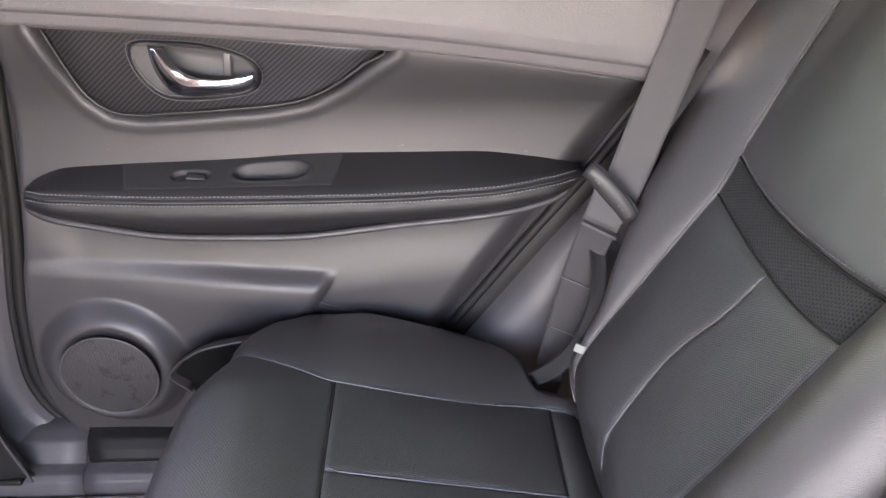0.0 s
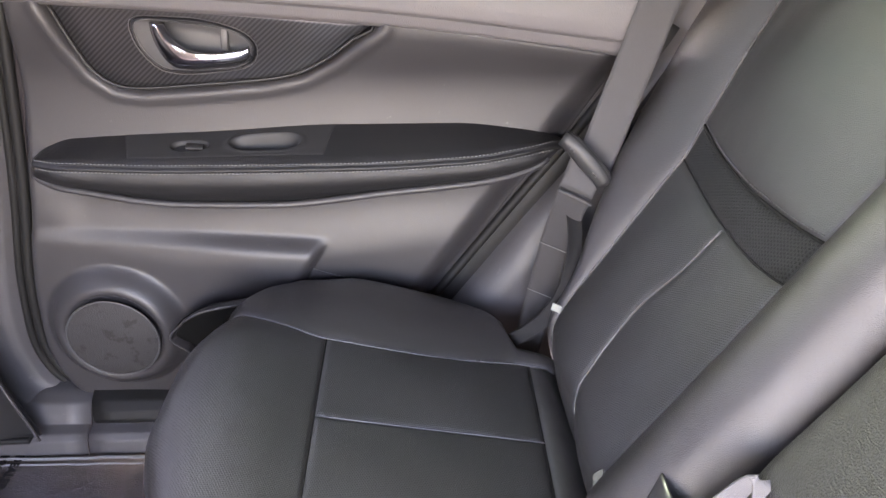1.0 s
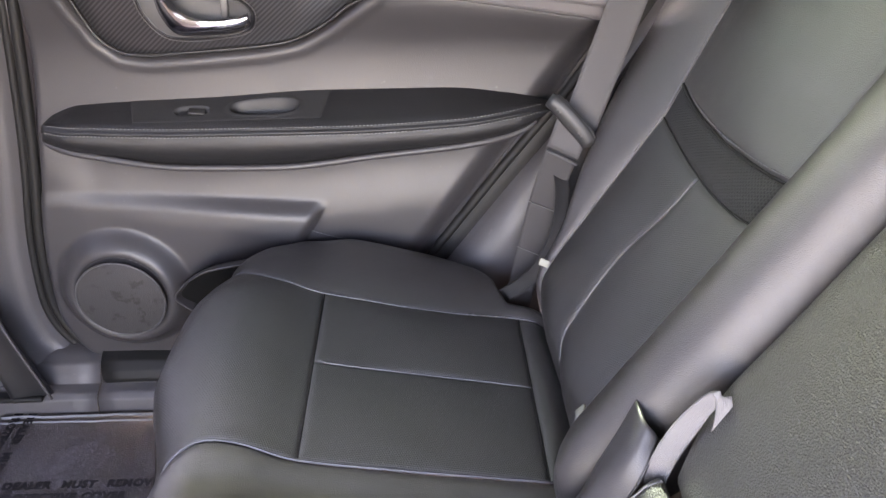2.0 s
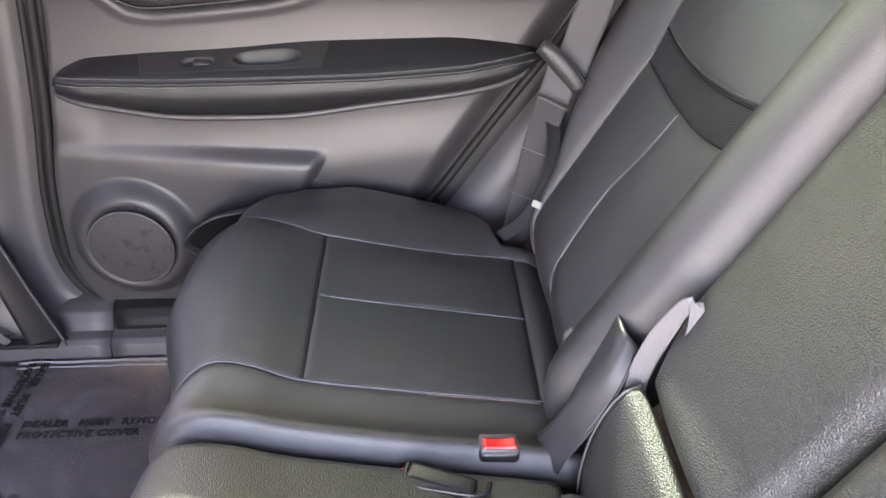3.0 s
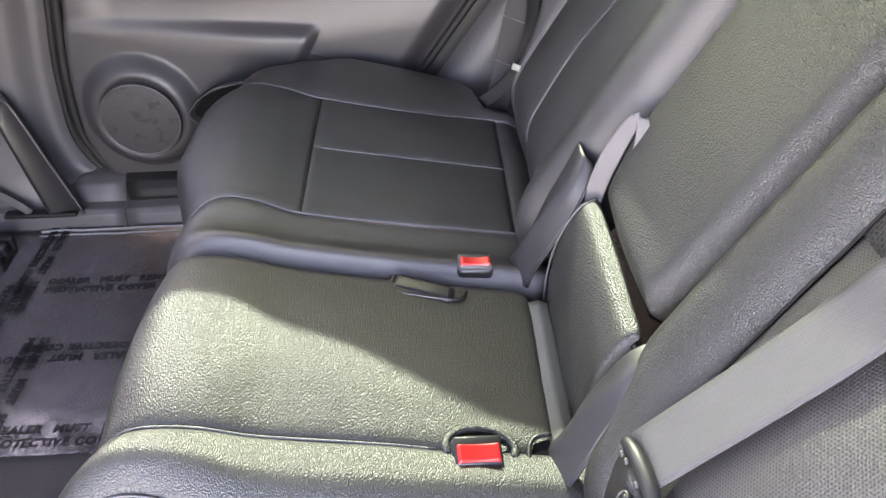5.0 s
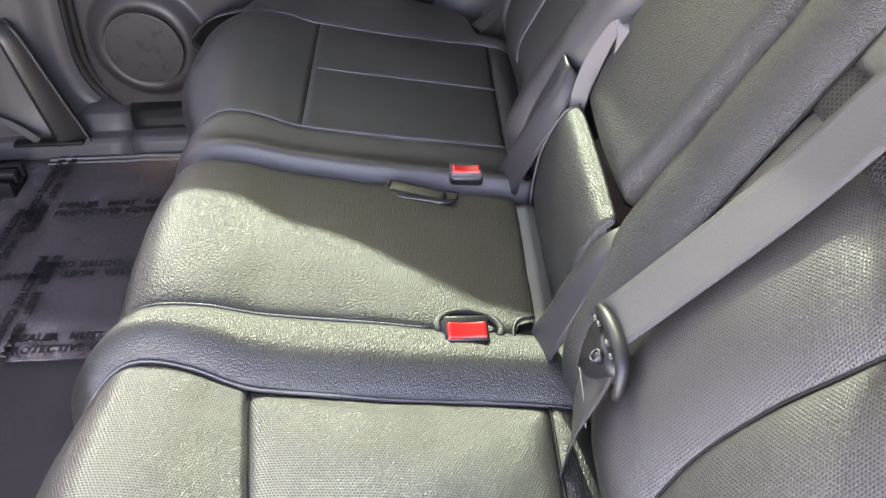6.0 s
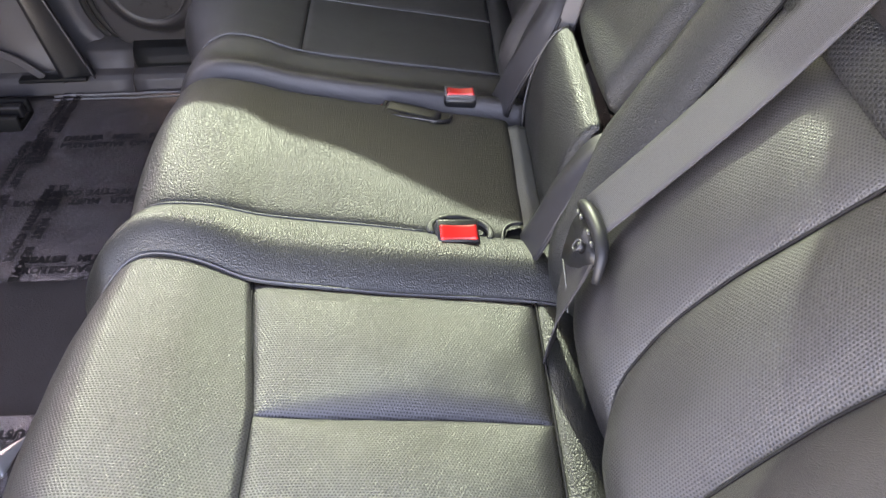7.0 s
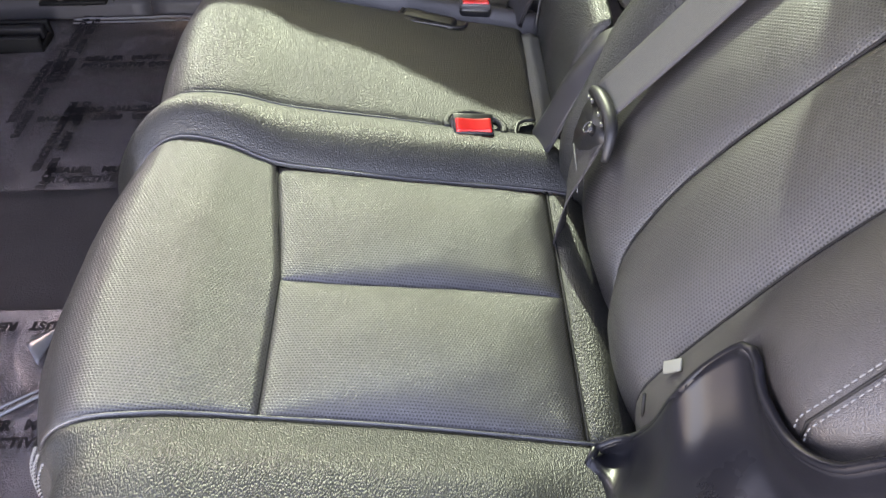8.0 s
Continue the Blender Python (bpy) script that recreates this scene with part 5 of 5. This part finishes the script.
# seat belts
def far_belt():
    ob = thing("seat_belt", "grey woven seat belt with black sliding tongue, hanging by the door", "seat belt", group="seat belts")
    up = glide([(0.243, 0.868, 0.485), (0.265, 0.877, 0.553), (0.288, 0.882, 0.628), (0.314, 0.884, 0.72), (0.355, 0.888, 0.86), (0.385, 0.888, 0.98)], 0.012)
    part("webbing", ribbon(up, lambda s: (1, -0.35, -0.35), 0.0475, 0.0014, 0.001), M_BELT, ob, "grey webbing")
    low = glide([(0.232, 0.862, 0.488), (0.214, 0.858, 0.43), (0.198, 0.853, 0.37), (0.186, 0.848, 0.31), (0.172, 0.842, 0.245), (0.160, 0.836, 0.19)], 0.010)
    part("webbing", ribbon(low, lambda s: (1, -0.3, -0.3), lambda s: 0.045 - 0.006 * s, 0.0014, 0.001), M_BELT_SHADED, ob, "folded webbing, coloured darker for shade")
    for k in (0.42, 0.66):
        p = low[int(k * (len(low) - 1))] + Vector((0, -0.003, 0))
        part("thread", tube([p + Vector((q, -0.3 * q, -0.33 * q)) for q in (-0.021, 0.0, 0.022)], 0.0007, 5), M_THREAD, ob, "pale thread across the webbing")
    bar = glide([(0.199, 0.860, 0.527), (0.210, 0.854, 0.519), (0.230, 0.846, 0.499), (0.245, 0.841, 0.482), (0.252, 0.839, 0.470)], 0.005)
    tongue = part("tongue", ribbon(bar, lambda s: (-0.7, 0.1, -0.7), lambda s: 0.013 + 0.005 * math.sin(math.pi * s), 0.006, 0.003), M_TONGUE, ob, "black sliding tongue with rounded grip")
    part("grip_edge", tube([p + Vector((0.008, -0.004, 0.007)) for p in bar], lambda k: 0.0018 + 0.001 * math.sin(math.pi * k), 8), M_TONGUE, tongue)
    for k in (0.16, 0.3, 0.7, 0.82):
        p = bar[int(k * (len(bar) - 1))]
        part("rivet", rbox((0.003, 0.003, 0.003), 0.001, Matrix.Translation(p + Vector((-0.003, -0.0075, -0.002)))), M_SATIN, tongue)
    fold = glide([(0.231, 0.850, 0.498), (0.226, 0.851, 0.475), (0.219, 0.853, 0.452)], 0.008)
    part("webbing", ribbon(fold, lambda s: (1, -0.35, -0.3), 0.046, 0.002, 0.001), M_BELT, ob, "pale doubled webbing")
    part("fold_edge", tube([(0.1985, 0.858, 0.454), (0.219, 0.851, 0.446), (0.2395, 0.843, 0.438)], 0.0022, 6), M_BELT, ob)
    # second run that goes down behind the backrest's edge
    back = glide([(0.220, 0.868, 0.425), (0.221, 0.838, 0.400), (0.214, 0.806, 0.368), (0.201, 0.790, 0.335), (0.184, 0.788, 0.303), (0.164, 0.790, 0.279), (0.138, 0.796, 0.256)], 0.008)
    # near-black colour stands in for the shade behind the belt
    part("webbing", ribbon(back, lambda s: (0.85 - 0.4 * s, -0.3, -0.2 - 0.6 * s), 0.020, 0.0014, 0.002), M_BELT_DEEP_SHADE, ob, "folded webbing, coloured darker for shade")
    part("label", rbox((0.013, 0.0015, 0.010), 0.0005, Matrix.Translation((0.189, 0.764, 0.331)) @ pose(0, 0, 0, -20, 14, -20)), M_LABEL, ob, "small white sewn label")
    return ob


def near_belt():
    ob = thing("seat_belt", "grey woven seat belt with black tongue lying across the backrest", "seat belt", group="seat belts")
    def on_back(s, y, h):
        return BACK.place(bs(s), y, h)
    up = glide([on_back(0.100, 0.014, 0.026), on_back(0.19, 0.004, 0.0185), on_back(0.26, -0.005, 0.0155), on_back(0.32, -0.010, 0.014), on_back(0.40, -0.016, 0.014), on_back(0.60, -0.03, 0.017), on_back(0.80, -0.05, 0.02)], 0.012)
    part("webbing", ribbon(up, lambda s: (-0.12, 1, 0.05), 0.049, 0.0014, 0.001), M_BELT, ob, "grey webbing")
    low = glide([(0.188, -0.002, 0.352), (0.182, -0.009, 0.340), (0.175, -0.016, 0.326), (0.168, -0.020, 0.305), (0.163, -0.027, 0.280), (0.161, -0.031, 0.255), (0.160, -0.033, 0.235)], 0.006)
    part("webbing", ribbon(low, lambda s: (0.15 - 0.75 * s, -1, 0.10), lambda s: 0.049 - 0.018 * s * s, 0.0014, 0.001), M_BELT_SHADED, ob, "lower webbing, coloured darker for shade")
    part("thread", tube([(0.1725, 0.006, 0.329), (0.1730, -0.016, 0.318), (0.1712, -0.041, 0.310)], 0.0006, 5), M_THREAD, ob, "pale thread across the webbing")
    crest = glide([(0.191, 0.036, 0.367), (0.1935, 0.020, 0.3725), (0.196, 0.0, 0.3735), (0.197, -0.018, 0.372), (0.196, -0.031, 0.366), (0.193, -0.039, 0.355), (0.191, -0.042, 0.346)], 0.004)
    tongue = part("tongue", tube(crest, lambda k: 0.0038 + 0.0028 * math.sin(math.pi * min(1, k * 0.9 + 0.1)), 10), M_TONGUE, ob, "black sliding tongue with rounded grip")
    outline = [(0.190, 0.034, 0.365), (0.181, 0.024, 0.356), (0.174, 0.014, 0.340), (0.1715, 0.009, 0.327), (0.176, -0.006, 0.331), (0.186, -0.023, 0.344), (0.192, -0.035, 0.354), (0.195, -0.028, 0.365), (0.195, 0.0, 0.370)]
    bm = bmesh.new()
    ring = [bm.verts.new(Vector(p)) for p in outline]
    hub = bm.verts.new(Vector((0.1835, 0.0, 0.352)))
    for u, v in zip(ring, ring[1:] + ring[:1]):
        bm.faces.new((u, v, hub))
    thicken(bm, 0.004)
    part("plate", bm, M_DARK, tongue, "dark flat tongue plate")
    for k in (0.16, 0.24, 0.52, 0.62):
        p = crest[int(k * (len(crest) - 1))]
        part("rivet", rbox((0.003, 0.005, 0.003), 0.001, Matrix.Translation(p + Vector((-0.0075, 0, -0.004)))), M_SATIN, tongue)
    part("stop_button", tube([(0.186, -0.006, 0.352), (0.1805, -0.006, 0.3565)], 0.0052, 14), M_DARK, tongue)
    part("button_ring", tube([Vector((0.1805, -0.006, 0.3565)) + 0.005 * (math.cos(q) * Vector((0, 1, 0)) + math.sin(q) * Vector((0.63, 0, 0.77))) for q in np.linspace(0, 6.2832, 16, endpoint=False)], 0.0010, 6, True), M_SATIN, tongue)
    return ob


def pull_strap():
    ob = thing("pull_strap", "grey webbing pull strap looped beside the armrest", "strap")
    loop = glide([(0.222, 0.347, 0.360), (0.226, 0.345, 0.392), (0.235, 0.341, 0.428), (0.246, 0.336, 0.460), (0.2535, 0.332, 0.476), (0.259, 0.329, 0.477), (0.259, 0.323, 0.452), (0.252, 0.321, 0.42)], 0.007)
    part("webbing", ribbon(loop, lambda s: (0.75, -0.55 + 0.5 * s, -0.25), lambda s: 0.0195 - 0.007 * smooth(0.35, 0.7, s), 0.002), M_STRAP, ob)
    return ob


far_belt()
near_belt()
pull_strap()
hinge_cover("dark moulded hinge cover beside the armrest strap",
            [(0.147, 0.402, 0.255), (0.154, 0.384, 0.283), (0.168, 0.372, 0.323), (0.182, 0.378, 0.355), (0.200, 0.388, 0.384), (0.218, 0.402, 0.410)],
            [(0.158, 0.350, 0.252), (0.163, 0.343, 0.278), (0.178, 0.334, 0.318), (0.198, 0.338, 0.352), (0.212, 0.346, 0.378), (0.226, 0.364, 0.402)], 0.009)
hinge_cover("dark moulded hinge cover beside the backrest's foot",
            [(0.150, 0.120, 0.255), (0.158, 0.110, 0.278), (0.168, 0.108, 0.302), (0.181, 0.112, 0.330), (0.197, 0.116, 0.354), (0.214, 0.120, 0.374), (0.246, 0.124, 0.386)],
            [(0.150, 0.072, 0.250), (0.160, 0.064, 0.276), (0.174, 0.066, 0.308), (0.193, 0.076, 0.342), (0.210, 0.084, 0.364), (0.226, 0.096, 0.376), (0.252, 0.104, 0.384)], 0.006)


def jamb_trim():
    """Moulded trim of the near door opening, lapping over the foot of the backrest."""
    ob = thing("door_jamb_trim", "dark glossy moulded trim round the backrest's foot", "trim")
    rim = glide([(0.157, -0.274, 0.265), (0.170, -0.272, 0.271), (0.182, -0.277, 0.283), (0.187, -0.292, 0.325), (0.191, -0.300, 0.371), (0.205, -0.296, 0.394), (0.220, -0.300, 0.419), (0.223, -0.314, 0.423),
                 (0.221, -0.334, 0.420), (0.224, -0.367, 0.425), (0.233, -0.390, 0.441), (0.246, -0.399, 0.462), (0.27, -0.42, 0.51)], 0.006)
    foot = glide([(0.151, -0.283, 0.258), (0.152, -0.292, 0.252), (0.156, -0.303, 0.246), (0.160, -0.33, 0.242), (0.166, -0.37, 0.262), (0.18, -0.41, 0.305), (0.205, -0.44, 0.36), (0.23, -0.46, 0.42), (0.27, -0.48, 0.50)], 0.006)

    def pick(L, s):
        k = s * (len(L) - 1)
        i = min(int(k), len(L) - 2)
        return L[i].lerp(L[i + 1], k - i)

    def fn(s, t):
        a, b = pick(rim, s), pick(foot, s)
        dent = -0.016 * math.sin(math.pi * min(1, t * 1.5)) + 0.012 * math.sin(math.pi * t) * math.sin(2 * math.pi * s)
        return a.lerp(b, t) + Vector((-0.6, -0.3, 0.6)) * dent, (s, t)
    part("shell", thicken(sheet(fn, 60, 24), 0.003), M_GLOSS, ob)
    part("rim", tube(rim, 0.0032, 8), M_GLOSS, ob)
    part("rim", tube([rim[0], *foot[:22]], 0.0034, 8), M_GLOSS, ob)
    part("hook", tube([(0.185, -0.267, 0.323), (0.186, -0.271, 0.303), (0.192, -0.275, 0.284)], 0.0014, 6), M_RUBBER, ob)
    return ob


jamb_trim()
label = mesh_object("sewn_label", rbox((0.002, 0.009, 0.018), 0.0008, Matrix.Translation((0.201, -0.262, 0.348)) @ pose(0, 0, 0, 26, 28, 0)), M_LABEL)
tagged(label, "small white sewn label at the backrest's foot", "label")
label = mesh_object("sewn_label", rbox((0.003, 0.018, 0.016), 0.001, Matrix.Translation(BACK.place(bs(0.058), 0.476, 0.012)) @ pose(0, 0, 0, 20, 28, 0)), M_LABEL)
tagged(label, "tiny pale label at the seam of the bolster", "label")

rail = thing("seat_rail", "black metal seat rail end on the carpet", "seat rail")
part("channel", join(rbox((0.12, 0.06, 0.012), 0.003, pose(-0.745, 0.765, 0.010)), rbox((0.12, 0.012, 0.034), 0.003, pose(-0.745, 0.792, 0.022)), rbox((0.12, 0.012, 0.030), 0.003, pose(-0.745, 0.738, 0.020))), M_RUBBER, rail)
part("slider", rbox((0.10, 0.018, 0.022), 0.003, pose(-0.735, 0.765, 0.030)), M_DARK, rail)


# the cushion's cut-outs round the two sunk buckles
def cutout(path, void, radius, lip=None, well=None):
    ob = thing("buckle_slot", "leather-lipped slot in the cushion round a buckle", "slot", group="buckle slots")
    pts = glide(path, 0.004)
    part("lip", tube(pts, radius, 8), lip or M_DARK, ob)
    bm = bmesh.new()
    bm.faces.new([bm.verts.new(p) for p in void])
    thicken(bm, 0.002)
    # by default the well's shade is its near-black colour
    part("well", bm, well or M_VOID, ob, smooth=False)
    return ob


def on_cushion(x, y, h):
    return CUSHION.place(cp(x), y, h)


cutout([on_cushion(-0.018, 0.331, 0.001), on_cushion(-0.006, 0.316, 0.006), on_cushion(0.012, 0.306, 0.0105), on_cushion(0.045, 0.300, 0.0130), on_cushion(0.068, 0.299, 0.0130), on_cushion(0.080, 0.305, 0.0130), on_cushion(0.084, 0.318, 0.010)],
       [on_cushion(-0.010, 0.334, 0.0035), on_cushion(0.0, 0.312, 0.0095), on_cushion(0.02, 0.306, 0.0105), on_cushion(0.066, 0.302, 0.0110), on_cushion(0.078, 0.309, 0.0095), on_cushion(0.078, 0.334, 0.0035)], 0.0022)
RING = [(0.084 + 0.031 * math.cos(q), 0.103 + 0.021 * math.sin(q)) for q in np.linspace(-0.4, 3.5, 14)]
cutout([on_cushion(x, y, 0.0115 + 0.002 * max(0, (y - 0.095) / 0.03)) for x, y in RING],
       [on_cushion(0.084 + 0.024 * math.cos(q), 0.106 + 0.008 * math.sin(q), 0.0115) for q in np.linspace(0, 6.2832, 20, endpoint=False)], 0.0040, M_COARSE, M_COARSE)

cutout([(0.152, 0.121, 0.272), (0.140, 0.119, 0.273), (0.132, 0.112, 0.273), (0.129, 0.096, 0.272), (0.132, 0.077, 0.270), (0.143, 0.062, 0.266), (0.158, 0.056, 0.262), (0.172, 0.055, 0.262)],
       [(0.150, 0.119, 0.268), (0.135, 0.113, 0.2695), (0.131, 0.096, 0.2695), (0.134, 0.079, 0.268), (0.145, 0.064, 0.264), (0.160, 0.062, 0.260)], 0.0022)


# dark latch trim beside the far backrest
bm = bmesh.new()
bm.faces.new([bm.verts.new((x, 0.925, z)) for x, z in ((0.262, 0.46), (0.330, 0.58), (0.402, 0.70), (0.425, 0.715), (0.48, 0.70), (0.34, 0.46))])
latch = mesh_object("latch_trim", thicken(bm, 0.012), M_DARK, None, False)
tagged(latch, "dark plastic latch trim beside the backrest", "trim")
